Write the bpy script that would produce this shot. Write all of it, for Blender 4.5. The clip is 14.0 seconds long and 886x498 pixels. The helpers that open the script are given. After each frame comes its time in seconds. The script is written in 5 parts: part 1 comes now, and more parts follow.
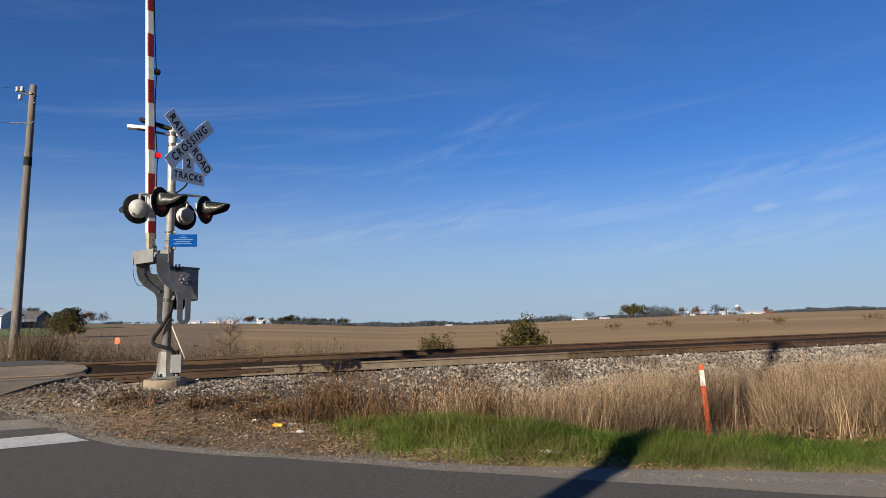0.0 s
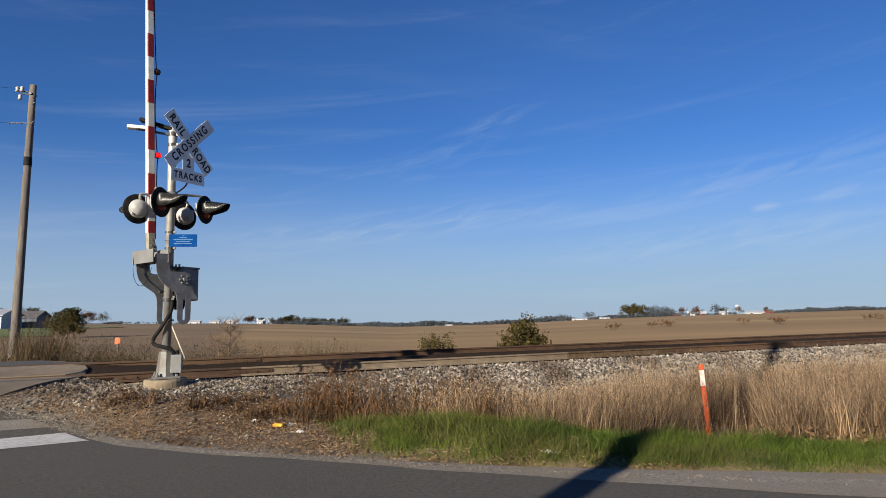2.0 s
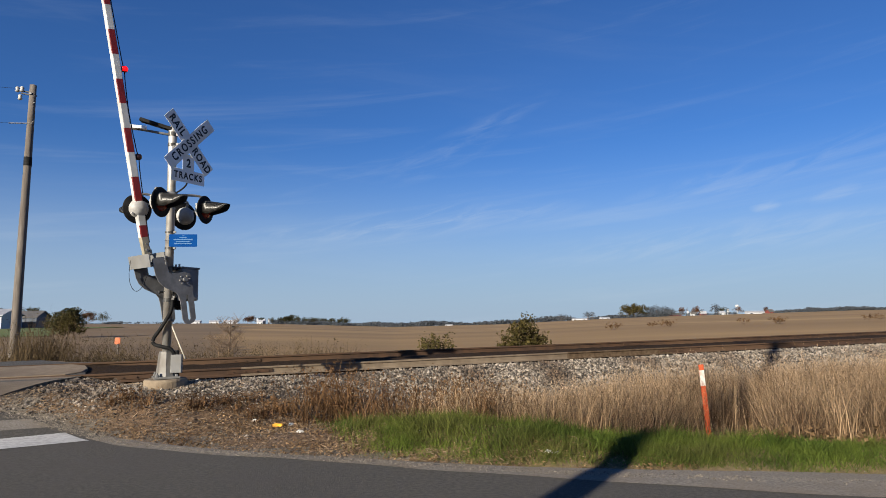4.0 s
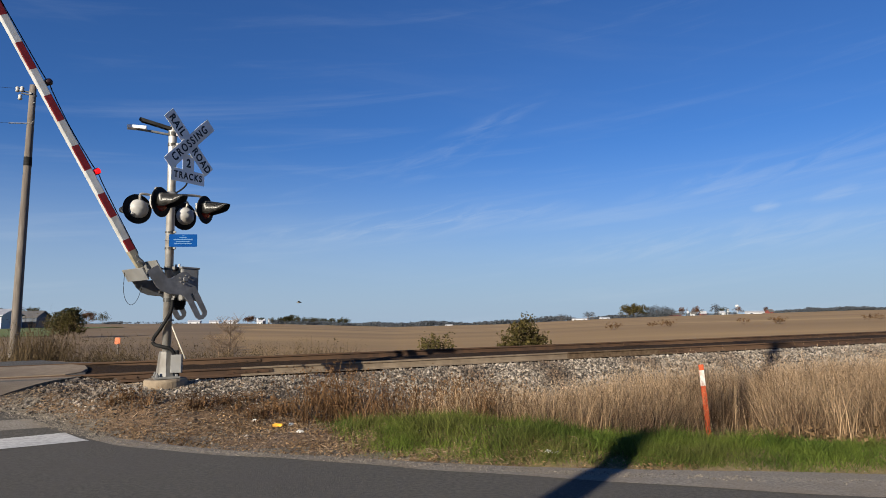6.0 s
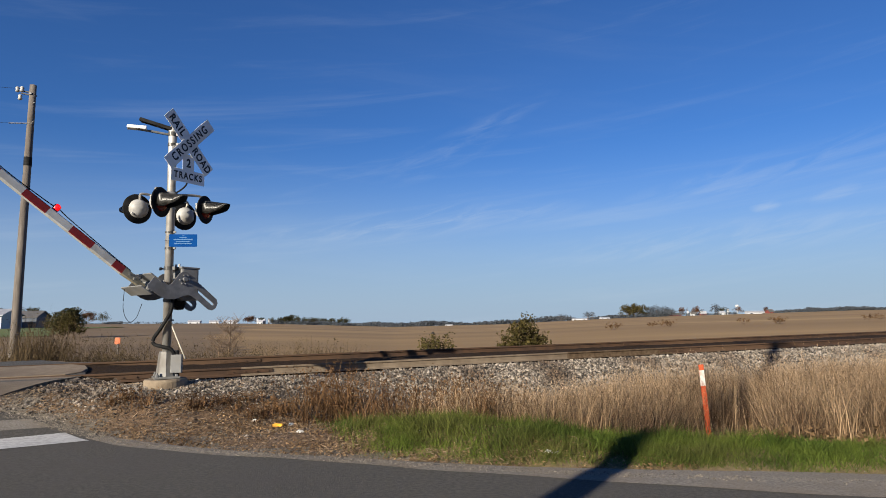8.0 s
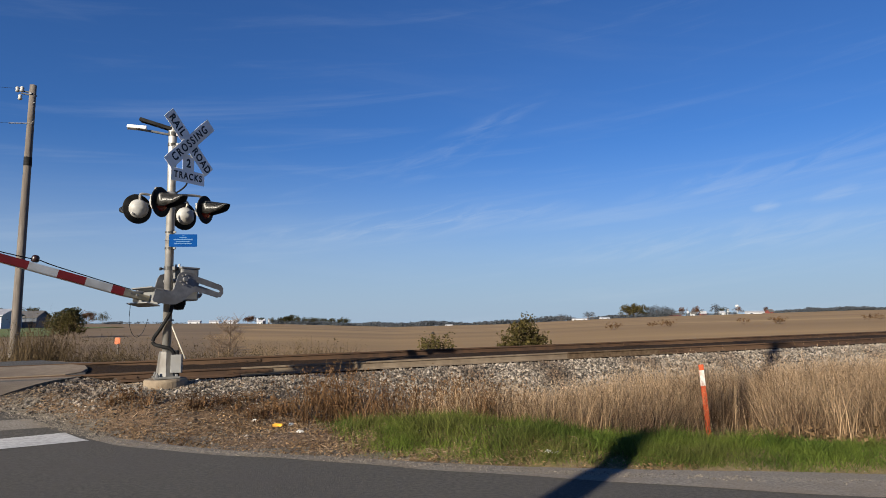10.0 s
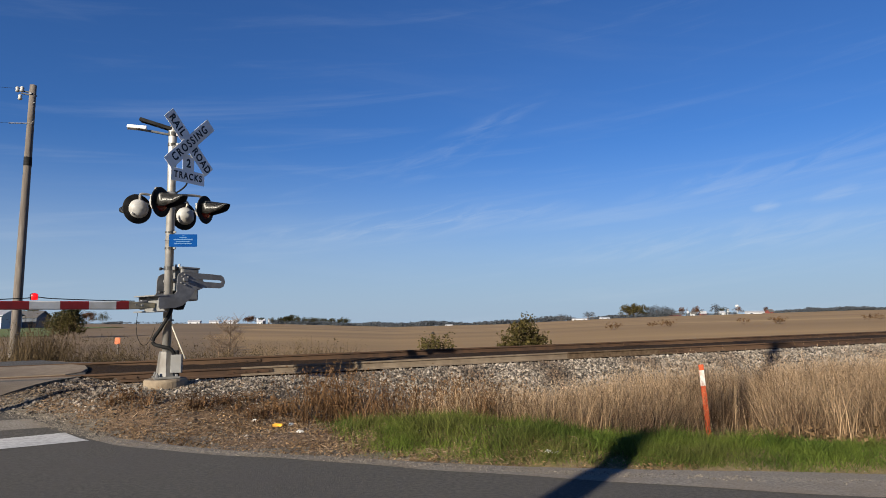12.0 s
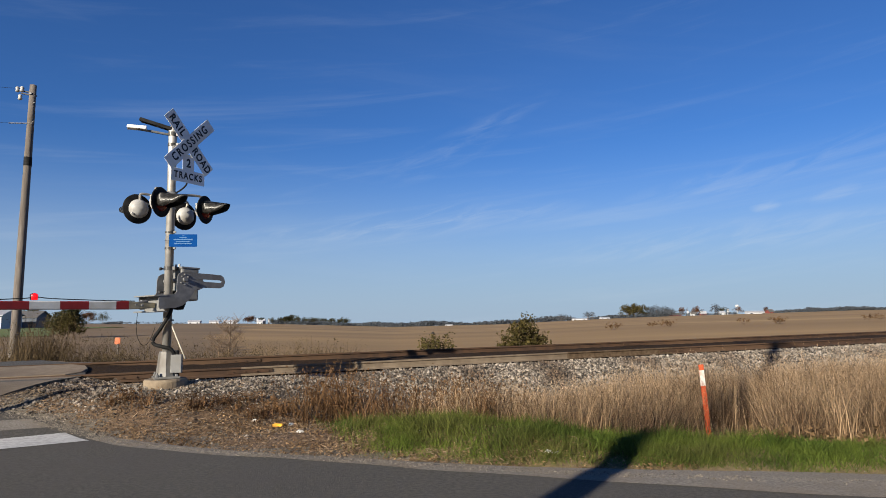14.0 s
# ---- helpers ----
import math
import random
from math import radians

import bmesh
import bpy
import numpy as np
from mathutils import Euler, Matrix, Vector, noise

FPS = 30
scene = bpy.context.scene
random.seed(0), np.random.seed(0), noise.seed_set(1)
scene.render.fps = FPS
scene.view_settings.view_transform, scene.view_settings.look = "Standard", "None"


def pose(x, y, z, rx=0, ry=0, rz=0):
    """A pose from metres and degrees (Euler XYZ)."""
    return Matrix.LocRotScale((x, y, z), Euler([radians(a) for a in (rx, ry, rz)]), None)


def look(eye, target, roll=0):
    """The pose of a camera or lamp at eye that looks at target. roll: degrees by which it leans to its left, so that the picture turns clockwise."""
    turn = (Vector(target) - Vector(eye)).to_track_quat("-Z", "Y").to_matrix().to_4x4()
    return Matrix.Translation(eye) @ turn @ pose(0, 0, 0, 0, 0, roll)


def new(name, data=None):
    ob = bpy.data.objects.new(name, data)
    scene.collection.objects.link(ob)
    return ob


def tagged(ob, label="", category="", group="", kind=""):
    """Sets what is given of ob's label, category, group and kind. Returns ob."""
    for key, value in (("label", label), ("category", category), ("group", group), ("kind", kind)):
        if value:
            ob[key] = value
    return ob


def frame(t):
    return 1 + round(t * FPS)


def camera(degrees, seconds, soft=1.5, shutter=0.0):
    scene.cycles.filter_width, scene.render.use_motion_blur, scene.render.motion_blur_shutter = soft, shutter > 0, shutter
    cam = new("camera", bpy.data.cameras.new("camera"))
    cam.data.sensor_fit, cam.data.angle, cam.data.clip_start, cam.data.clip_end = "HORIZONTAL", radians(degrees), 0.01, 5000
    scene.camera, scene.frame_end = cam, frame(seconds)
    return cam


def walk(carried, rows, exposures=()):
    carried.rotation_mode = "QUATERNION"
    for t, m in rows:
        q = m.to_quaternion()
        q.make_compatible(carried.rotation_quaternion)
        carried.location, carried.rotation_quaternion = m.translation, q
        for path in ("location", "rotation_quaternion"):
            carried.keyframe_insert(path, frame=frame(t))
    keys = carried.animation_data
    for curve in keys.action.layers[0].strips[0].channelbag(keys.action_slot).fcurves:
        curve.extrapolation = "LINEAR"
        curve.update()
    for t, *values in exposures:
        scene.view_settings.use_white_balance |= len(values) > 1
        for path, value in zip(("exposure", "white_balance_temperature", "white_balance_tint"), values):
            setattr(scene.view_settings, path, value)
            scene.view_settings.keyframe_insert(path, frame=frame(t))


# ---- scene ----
cam = camera(69.5, 14.0, soft=0.9)
EYE = (0.0, 0.0, 1.5)
VIEW = look(EYE, (0.0, 9.944, 1.5 + 1.0604), -0.92)
walk(cam, [(0.0, VIEW), (14.0, VIEW)], exposures=[(0.0, 0.98), (14.0, 0.98)])

# ---------------------------------------------------------------- light
SUN_HEADING = Vector((0.535, 0.845, 0.0))        # the way the shadows fall
SUN_ELEVATION = radians(19.0)


def make_world():
    w = bpy.data.worlds.new("sky")
    w.use_nodes = True
    scene.world = w
    nt = w.node_tree
    for n in list(nt.nodes):
        nt.nodes.remove(n)
    out = nt.nodes.new("ShaderNodeOutputWorld")
    bg = nt.nodes.new("ShaderNodeBackground")
    bg.inputs["Strength"].default_value = 0.0502
    sky = nt.nodes.new("ShaderNodeTexSky")
    sky.sky_type = "NISHITA"
    sky.sun_disc = False
    sky.sun_elevation = SUN_ELEVATION
    sky.sun_rotation = math.atan2(-SUN_HEADING.x, -SUN_HEADING.y)
    sky.altitude = 200.0
    sky.air_density = 1.0
    sky.dust_density = 0.1
    sky.ozone_density = 3.0
    # thin cirrus: faint streaks low in the sky and a few separate wisps
    co = nt.nodes.new("ShaderNodeTexCoord")
    sep = nt.nodes.new("ShaderNodeSeparateXYZ")
    nt.links.new(co.outputs["Generated"], sep.inputs[0])

    def calc(op, a, b=None):
        n = nt.nodes.new("ShaderNodeMath")
        n.operation = op
        for k, v in enumerate((a, b)):
            if v is None:
                continue
            if isinstance(v, (int, float)):
                n.inputs[k].default_value = v
            else:
                nt.links.new(v, n.inputs[k])
        return n.outputs[0]

    heading = calc("ARCTAN2", sep.outputs["X"], sep.outputs["Y"])
    comb = nt.nodes.new("ShaderNodeCombineXYZ")
    nt.links.new(heading, comb.inputs[0])
    nt.links.new(sep.outputs["Z"], comb.inputs[1])

    def streaks(turn, sx, sy, shift, lo, hi, amount, detail=6.0, twist=0.4):
        mp = nt.nodes.new("ShaderNodeMapping")
        mp.vector_type = "TEXTURE"
        mp.inputs["Rotation"].default_value = (0, 0, radians(turn))
        mp.inputs["Scale"].default_value = (sx, sy, 1)
        mp.inputs["Location"].default_value = (*shift, 0)
        nt.links.new(comb.outputs[0], mp.inputs["Vector"])
        nz = nt.nodes.new("ShaderNodeTexNoise")
        nz.inputs["Scale"].default_value = 1.0
        nz.inputs["Detail"].default_value = detail
        nz.inputs["Roughness"].default_value = 0.6
        nz.inputs["Distortion"].default_value = twist
        nt.links.new(mp.outputs[0], nz.inputs["Vector"])
        r = nt.nodes.new("ShaderNodeMapRange")
        r.interpolation_type = "SMOOTHSTEP"
        for k, v in ((1, lo), (2, hi), (3, 0.0), (4, amount)):
            r.inputs[k].default_value = v
        nt.links.new(nz.outputs["Fac"], r.inputs[0])
        return r.outputs[0]

    def wisp(az, z, wide, high, turn):
        """1 at the middle of a slanting oval in the sky, 0 outside it."""
        c, d = math.cos(radians(turn)), math.sin(radians(turn))
        a, b = calc("SUBTRACT", heading, az), calc("SUBTRACT", sep.outputs["Z"], z)
        p = calc("DIVIDE", calc("ADD", calc("MULTIPLY", a, c), calc("MULTIPLY", b, d)), wide)
        q = calc("DIVIDE", calc("SUBTRACT", calc("MULTIPLY", b, c), calc("MULTIPLY", a, d)), high)
        return calc("MAXIMUM", calc("SUBTRACT", 1.0, calc("ADD", calc("MULTIPLY", p, p), calc("MULTIPLY", q, q))), 0.0)

    fine = streaks(14, 0.10, 0.016, (0.3, 0.1), 0.36, 0.72, 1.0, 8.0, 0.8)
    total = calc("ADD", streaks(5, 0.55, 0.035, (2.1, 0.4), 0.50, 0.85, 0.20), streaks(-8, 0.8, 0.09, (0.7, 1.3), 0.5, 0.85, 0.08))
    for az, z, wide, high, turn, amount in ((0.02, 0.258, 0.13, 0.030, 24, 0.16), (0.11, 0.305, 0.09, 0.014, 20, 0.12), (-0.12, 0.226, 0.16, 0.015, 16, 0.10), (0.473, 0.147, 0.022, 0.010, 4, 0.30),
                                            (0.557, 0.155, 0.034, 0.010, 14, 0.18), (-0.02, 0.150, 0.26, 0.026, 4, 0.22), (0.50, 0.200, 0.28, 0.026, 10, 0.17), (0.42, 0.105, 0.34, 0.03, 3, 0.20), (-0.2, 0.128, 0.2, 0.02, 3, 0.10)):
        total = calc("ADD", total, calc("MULTIPLY", calc("MULTIPLY", wisp(az, z, wide, high, turn), fine), amount))
    tint = nt.nodes.new("ShaderNodeMix")
    tint.data_type = "RGBA"
    tint.blend_type = "MULTIPLY"
    tint.inputs[0].default_value = 1.0
    tint.inputs[7].default_value = (0.35, 0.64, 1.08, 1)
    nt.links.new(sky.outputs[0], tint.inputs[6])
    mix = nt.nodes.new("ShaderNodeMix")
    mix.data_type = "RGBA"
    mix.inputs[7].default_value = (6.2, 7.0, 7.8, 1)
    low = nt.nodes.new("ShaderNodeMapRange")
    low.inputs[1].default_value, low.inputs[2].default_value = 0.30, 0.14
    low.inputs[3].default_value, low.inputs[4].default_value = 0.6, 1.0
    nt.links.new(sep.outputs["Z"], low.inputs[0])
    thin = nt.nodes.new("ShaderNodeMath")
    thin.operation = "MULTIPLY"
    nt.links.new(total, thin.inputs[0])
    nt.links.new(low.outputs[0], thin.inputs[1])
    nt.links.new(thin.outputs[0], mix.inputs[0])
    # pale haze towards the horizon
    hz = nt.nodes.new("ShaderNodeMapRange")
    hz.interpolation_type = "SMOOTHERSTEP"
    hz.inputs[1].default_value, hz.inputs[2].default_value = -0.05, 0.30
    hz.inputs[3].default_value, hz.inputs[4].default_value = 0.88, 0.0
    nt.links.new(sep.outputs["Z"], hz.inputs[0])
    haze = nt.nodes.new("ShaderNodeMix")
    haze.data_type = "RGBA"
    haze.inputs[7].default_value = (3.76, 4.80, 6.22, 1)
    nt.links.new(hz.outputs[0], haze.inputs[0])
    nt.links.new(tint.outputs[2], haze.inputs[6])
    nt.links.new(haze.outputs[2], mix.inputs[6])
    nt.links.new(mix.outputs[2], bg.inputs["Color"])
    nt.links.new(bg.outputs[0], out.inputs[0])


make_world()
sun_data = bpy.data.lights.new("sun", "SUN")
sun_data.energy = 5.0
sun_data.angle = radians(0.53)
sun_data.color = (1.0, 0.90, 0.74)
sun = new("sun", sun_data)
toward = SUN_HEADING * math.cos(SUN_ELEVATION) - Vector((0, 0, math.sin(SUN_ELEVATION)))
sun.matrix_world = Matrix.Translation((-20, -30, 20)) @ toward.to_track_quat("-Z", "Y").to_matrix().to_4x4()


# ---------------------------------------------------------------- materials
def mat(name, c1, c2, scale=8.0, rough=0.7, metal=0.0, bump=0.0, fine=60.0, c3=None, big=0.6, island=0.0, obj=0.0, stretch=(1, 1, 1), rough2=None, spec=0.5):
    """Two-scale noise mix of colours with a fine bump."""
    m = bpy.data.materials.new(name)
    m.use_nodes = True
    nt = m.node_tree
    b = nt.nodes["Principled BSDF"]
    b.inputs["Metallic"].default_value = metal
    b.inputs["Roughness"].default_value = rough
    b.inputs["Specular IOR Level"].default_value = spec
    co = nt.nodes.new("ShaderNodeTexCoord")
    mp = nt.nodes.new("ShaderNodeMapping")
    mp.inputs["Scale"].default_value = stretch
    nt.links.new(co.outputs["Object"], mp.inputs[0])

    def noise_node(s, detail=5.0):
        n = nt.nodes.new("ShaderNodeTexNoise")
        n.inputs["Scale"].default_value = s
        n.inputs["Detail"].default_value = detail
        nt.links.new(mp.outputs[0], n.inputs["Vector"])
        return n

    def spread(n, lo, hi):
        r = nt.nodes.new("ShaderNodeMapRange")
        r.inputs[1].default_value, r.inputs[2].default_value = lo, hi
        nt.links.new(n, r.inputs[0])
        return r.outputs[0]

    def mixed(f, a, bb):
        x = nt.nodes.new("ShaderNodeMix")
        x.data_type = "RGBA"
        if isinstance(f, float):
            x.inputs[0].default_value = f
        else:
            nt.links.new(f, x.inputs[0])
        for k, v in ((6, a), (7, bb)):
            if isinstance(v, tuple):
                x.inputs[k].default_value = (*v, 1)
            else:
                nt.links.new(v, x.inputs[k])
        return x.outputs[2]

    n1 = noise_node(scale)
    col = mixed(spread(n1.outputs["Fac"], 0.35, 0.65), c1, c2)
    if c3:
        n3 = noise_node(big, 3.0)
        col = mixed(spread(n3.outputs["Fac"], 0.45, 0.7), col, c3)
    if island or obj:
        if island:
            g = nt.nodes.new("ShaderNodeNewGeometry").outputs["Random Per Island"]
        else:
            g = nt.nodes.new("ShaderNodeObjectInfo").outputs["Random"]
        hs = nt.nodes.new("ShaderNodeHueSaturation")
        a = island or obj
        nt.links.new(spread(g, 0, 1), hs.inputs["Value"])
        r = hs.inputs["Value"].links[0].from_node
        r.inputs[3].default_value, r.inputs[4].default_value = 1 - a, 1 + a
        nt.links.new(col, hs.inputs["Color"])
        col = hs.outputs[0]
    nt.links.new(col, b.inputs["Base Color"])
    if rough2 is not None:
        rr = spread(n1.outputs["Fac"], 0.3, 0.7)
        rn = rr.node
        rn.inputs[3].default_value, rn.inputs[4].default_value = rough, rough2
        nt.links.new(rr, b.inputs["Roughness"])
    if bump:
        nf = noise_node(fine, 6.0)
        bp = nt.nodes.new("ShaderNodeBump")
        bp.inputs["Strength"].default_value = 0.8
        bp.inputs["Distance"].default_value = bump
        nt.links.new(nf.outputs["Fac"], bp.inputs["Height"])
        nt.links.new(bp.outputs[0], b.inputs["Normal"])
    return m


def leafy(name, c1, c2, island=0.45, through_light=0.35, c3=None):
    """Thin plant tissue: diffuse with some light passing through."""
    m = mat(name, c1, c2, scale=1.3, rough=0.75, island=island, spec=0.2, c3=c3, big=0.8)
    nt = m.node_tree
    b = nt.nodes["Principled BSDF"]
    src = b.inputs["Base Color"].links[0].from_socket
    tr = nt.nodes.new("ShaderNodeBsdfTranslucent")
    nt.links.new(src, tr.inputs["Color"])
    ms = nt.nodes.new("ShaderNodeMixShader")
    ms.inputs[0].default_value = through_light
    nt.links.new(b.outputs[0], ms.inputs[1])
    nt.links.new(tr.outputs[0], ms.inputs[2])
    nt.links.new(ms.outputs[0], nt.nodes["Material Output"].inputs["Surface"])
    return m


def glow(name, color, strength):
    m = mat(name, color, color, rough=0.3)
    b = m.node_tree.nodes["Principled BSDF"]
    b.inputs["Emission Color"].default_value = (*color, 1)
    b.inputs["Emission Strength"].default_value = strength
    return m


M_ASPHALT = mat("asphalt", (0.034, 0.031, 0.025), (0.075, 0.067, 0.054), scale=30, rough=0.88, bump=0.012, fine=110, c3=(0.054, 0.047, 0.040), big=0.9, stretch=(0.8, 1, 1))
M_OLD_ASPHALT = mat("old asphalt", (0.114, 0.101, 0.083), (0.228, 0.201, 0.167), scale=45, rough=0.9, bump=0.010, fine=90, c3=(0.161, 0.130, 0.096), big=1.4)
M_LITTER = mat("soil and dead litter", (0.048, 0.028, 0.014), (0.195, 0.118, 0.059), scale=17, rough=0.95, bump=0.06, fine=38, c3=(0.150, 0.100, 0.059), big=1.1)
M_GRAVEL_BED = mat("gravel bed", (0.035, 0.027, 0.020), (0.112, 0.086, 0.061), scale=30, rough=0.95, bump=0.04, fine=34, c3=(0.098, 0.068, 0.043), big=0.7)
M_STONE = mat("ballast stone", (0.083, 0.070, 0.054), (0.248, 0.214, 0.176), scale=18, rough=0.9, c3=(0.070, 0.048, 0.031), big=0.9, island=0.9)
M_FIELD = mat("harvested field", (0.165, 0.096, 0.031), (0.286, 0.179, 0.065), scale=0.045, rough=0.95, bump=0.04, fine=2.0, c3=(0.182, 0.104, 0.033), big=0.016, stretch=(0.22, 1, 1))
M_TILLED = mat("dark tilled soil", (0.098, 0.058, 0.022), (0.150, 0.092, 0.037), scale=0.06, rough=0.95, bump=0.05, fine=1.6, c3=(0.175, 0.110, 0.046), big=0.02, stretch=(0.25, 1, 1))
M_GREEN_FIELD = mat("green field", (0.060, 0.094, 0.013), (0.093, 0.122, 0.020), scale=0.2, rough=0.95, bump=0.05, fine=3.0)
M_DITCH = mat("ditch soil", (0.103, 0.065, 0.032), (0.174, 0.112, 0.054), scale=12, rough=0.95, bump=0.03, fine=45)
M_VERGE = mat("mown verge soil", (0.126, 0.094, 0.035), (0.213, 0.148, 0.066), scale=14, rough=0.95, bump=0.03, fine=60)
M_SHOULDER = mat("gritty grey shoulder", (0.085, 0.070, 0.052), (0.190, 0.160, 0.125), scale=34, rough=0.95, bump=0.03, fine=70, c3=(0.105, 0.080, 0.055), big=1.6)
M_RAIL = mat("rusty rail steel", (0.031, 0.015, 0.0069), (0.057, 0.027, 0.011), scale=5, rough=0.85, bump=0.002, fine=80, c3=(0.087, 0.048, 0.023), big=0.16)
M_RAIL_TOP = mat("worn rail head", (0.063, 0.043, 0.026), (0.107, 0.076, 0.050), scale=9, rough=0.9, spec=0.05)
M_TIE = mat("weathered tie", (0.079, 0.054, 0.035), (0.150, 0.108, 0.072), scale=6, rough=0.9, bump=0.006, fine=40, stretch=(1, 8, 8), obj=0.3)
M_CONCRETE = mat("crossing concrete", (0.147, 0.110, 0.073), (0.199, 0.152, 0.103), scale=7, rough=0.9, bump=0.004, fine=70, c3=(0.117, 0.085, 0.056), big=1.2, obj=0.1)
M_APRON = mat("worn approach surface", (0.117, 0.088, 0.058), (0.175, 0.136, 0.093), scale=9, rough=0.9, bump=0.006, fine=70, c3=(0.093, 0.070, 0.047), big=1.0)
M_CAST = mat("cast aluminium base", (0.130, 0.127, 0.119), (0.184, 0.180, 0.168), scale=9, rough=0.6, metal=0.15, bump=0.002, fine=70, c3=(0.103, 0.090, 0.075), big=3)
M_FOUNDATION = mat("foundation concrete", (0.158, 0.122, 0.082), (0.237, 0.187, 0.129), scale=9, rough=0.9, bump=0.008, fine=40, c3=(0.118, 0.086, 0.055), big=3)
M_STRIPE = mat("worn white road paint", (0.36, 0.355, 0.345), (0.45, 0.445, 0.435), scale=30, rough=0.8, bump=0.002, fine=120, c3=(0.28, 0.275, 0.265), big=14)
M_ALU = mat("brushed aluminium mast", (0.312, 0.298, 0.277), (0.410, 0.395, 0.370), scale=7, rough=0.42, metal=0.6, bump=0.0008, fine=60, c3=(0.271, 0.239, 0.198), big=2.0, rough2=0.65)
M_GALV = mat("galvanised plate", (0.115, 0.118, 0.124), (0.170, 0.173, 0.180), scale=11, rough=0.65, metal=0.15, bump=0.0006, fine=70, c3=(0.105, 0.102, 0.098), big=3)
M_BOX = mat("grey painted housing", (0.145, 0.146, 0.144), (0.20, 0.20, 0.195), scale=6, rough=0.6, metal=0.1, c3=(0.13, 0.124, 0.11), big=3)
M_BLACK = mat("black painted metal", (0.008, 0.008, 0.008), (0.018, 0.018, 0.018), scale=10, rough=0.75, spec=0.1)
M_LAMP_BACK = mat("light grey lamp housing", (0.31, 0.31, 0.30), (0.38, 0.38, 0.37), scale=12, rough=0.55, c3=(0.27, 0.255, 0.23), big=5)
M_LENS = mat("dark red lens", (0.110, 0.0050, 0.0040), (0.150, 0.0070, 0.0050), scale=20, rough=0.2)
M_SIGN_WHITE = mat("white sign sheeting", (0.70, 0.70, 0.69), (0.78, 0.78, 0.77), scale=6, rough=0.55, c3=(0.62, 0.60, 0.56), big=2.5)
M_SIGN_BLACK = mat("black sign ink", (0.012, 0.012, 0.012), (0.02, 0.02, 0.02), rough=0.6)
M_SIGN_BLUE = mat("blue sign sheeting", (0.001, 0.038, 0.165), (0.002, 0.048, 0.20), scale=6, rough=0.7, spec=0.04)
M_ARM_WHITE = mat("white arm sheeting", (0.410, 0.420, 0.418), (0.492, 0.504, 0.502), scale=8, rough=0.5, c3=(0.344, 0.340, 0.317), big=3)
M_ARM_RED = mat("red arm sheeting", (0.143, 0.0055, 0.0046), (0.187, 0.0073, 0.0057), scale=8, rough=0.5)
M_ARM_BASE = mat("bare arm shank", (0.272, 0.242, 0.170), (0.368, 0.328, 0.237), scale=14, rough=0.6, metal=0.3)
M_LAMP_LIT = glow("lit red lamp lens", (0.75, 0.005, 0.008), 0.7)
M_LAMP_DARK = mat("unlit red lamp lens", (0.012, 0.004, 0.004), (0.020, 0.005, 0.005), rough=0.4)
M_CABLE = mat("black cable", (0.008, 0.008, 0.008), (0.016, 0.016, 0.016), rough=0.7, spec=0.08)
M_POLE = mat("weathered pole wood", (0.100, 0.084, 0.071), (0.160, 0.140, 0.121), scale=3, rough=0.9, bump=0.006, fine=20, c3=(0.083, 0.068, 0.057), big=0.7, stretch=(6, 6, 0.6))
M_ORANGE = mat("faded orange stake paint", (0.336, 0.051, 0.012), (0.432, 0.078, 0.021), scale=12, rough=0.8, bump=0.001)
M_ORANGE_SIGN = mat("orange sign sheeting", (0.440, 0.094, 0.022), (0.528, 0.125, 0.033), scale=5, rough=0.6)
M_STRAW = leafy("dry tall grass", (0.140, 0.090, 0.050), (0.335, 0.235, 0.140), island=0.8, c3=(0.070, 0.040, 0.022))
M_STRAW_PALE = leafy("pale seed heads", (0.285, 0.198, 0.119), (0.396, 0.295, 0.196))
M_WEED = leafy("brown weed stalks", (0.083, 0.045, 0.020), (0.158, 0.088, 0.040))
M_GRASS = leafy("green verge grass", (0.042, 0.073, 0.010), (0.125, 0.159, 0.026), c3=(0.098, 0.101, 0.026))
M_LEAF_DEAD = leafy("fallen leaves", (0.130, 0.076, 0.035), (0.312, 0.210, 0.114), island=0.6)
M_BUSH = leafy("olive bush leaves", (0.041, 0.037, 0.0096), (0.090, 0.070, 0.022))
M_TREE = leafy("dark tree leaves", (0.028, 0.030, 0.011), (0.059, 0.053, 0.020))
M_AUTUMN = leafy("russet tree leaves", (0.067, 0.032, 0.018), (0.107, 0.054, 0.026))
# blue-grey leaf colour stands in for the haze of distance
M_HAZY_WOODS = leafy("distant woods with haze tint", (0.055, 0.065, 0.077), (0.090, 0.100, 0.112))
M_TWIG = mat("bare twigs", (0.095, 0.061, 0.038), (0.158, 0.108, 0.069), scale=5, rough=0.9)
M_BARN_WHITE = mat("white barn siding", (0.361, 0.370, 0.387), (0.426, 0.437, 0.458), scale=0.6, rough=0.7)
M_BARN_RED = mat("red barn siding", (0.123, 0.029, 0.022), (0.164, 0.042, 0.032), scale=0.6, rough=0.8)
M_BARN_DARK = mat("dark blue grey siding", (0.049, 0.063, 0.088), (0.074, 0.088, 0.114), scale=0.6, rough=0.7)
M_ROOF = mat("metal roofing", (0.246, 0.252, 0.273), (0.344, 0.353, 0.378), scale=0.7, rough=0.5)
M_ROOF_DARK = mat("dark shingle roofing", (0.066, 0.063, 0.062), (0.107, 0.101, 0.097), scale=0.7, rough=0.8)
M_HOOD = mat("dark grey visor", (0.025, 0.024, 0.022), (0.056, 0.054, 0.050), scale=10, rough=0.38, spec=0.5)
M_GRIT = mat("road grit", (0.117, 0.098, 0.076), (0.211, 0.181, 0.144), scale=18, rough=0.9, island=0.5)
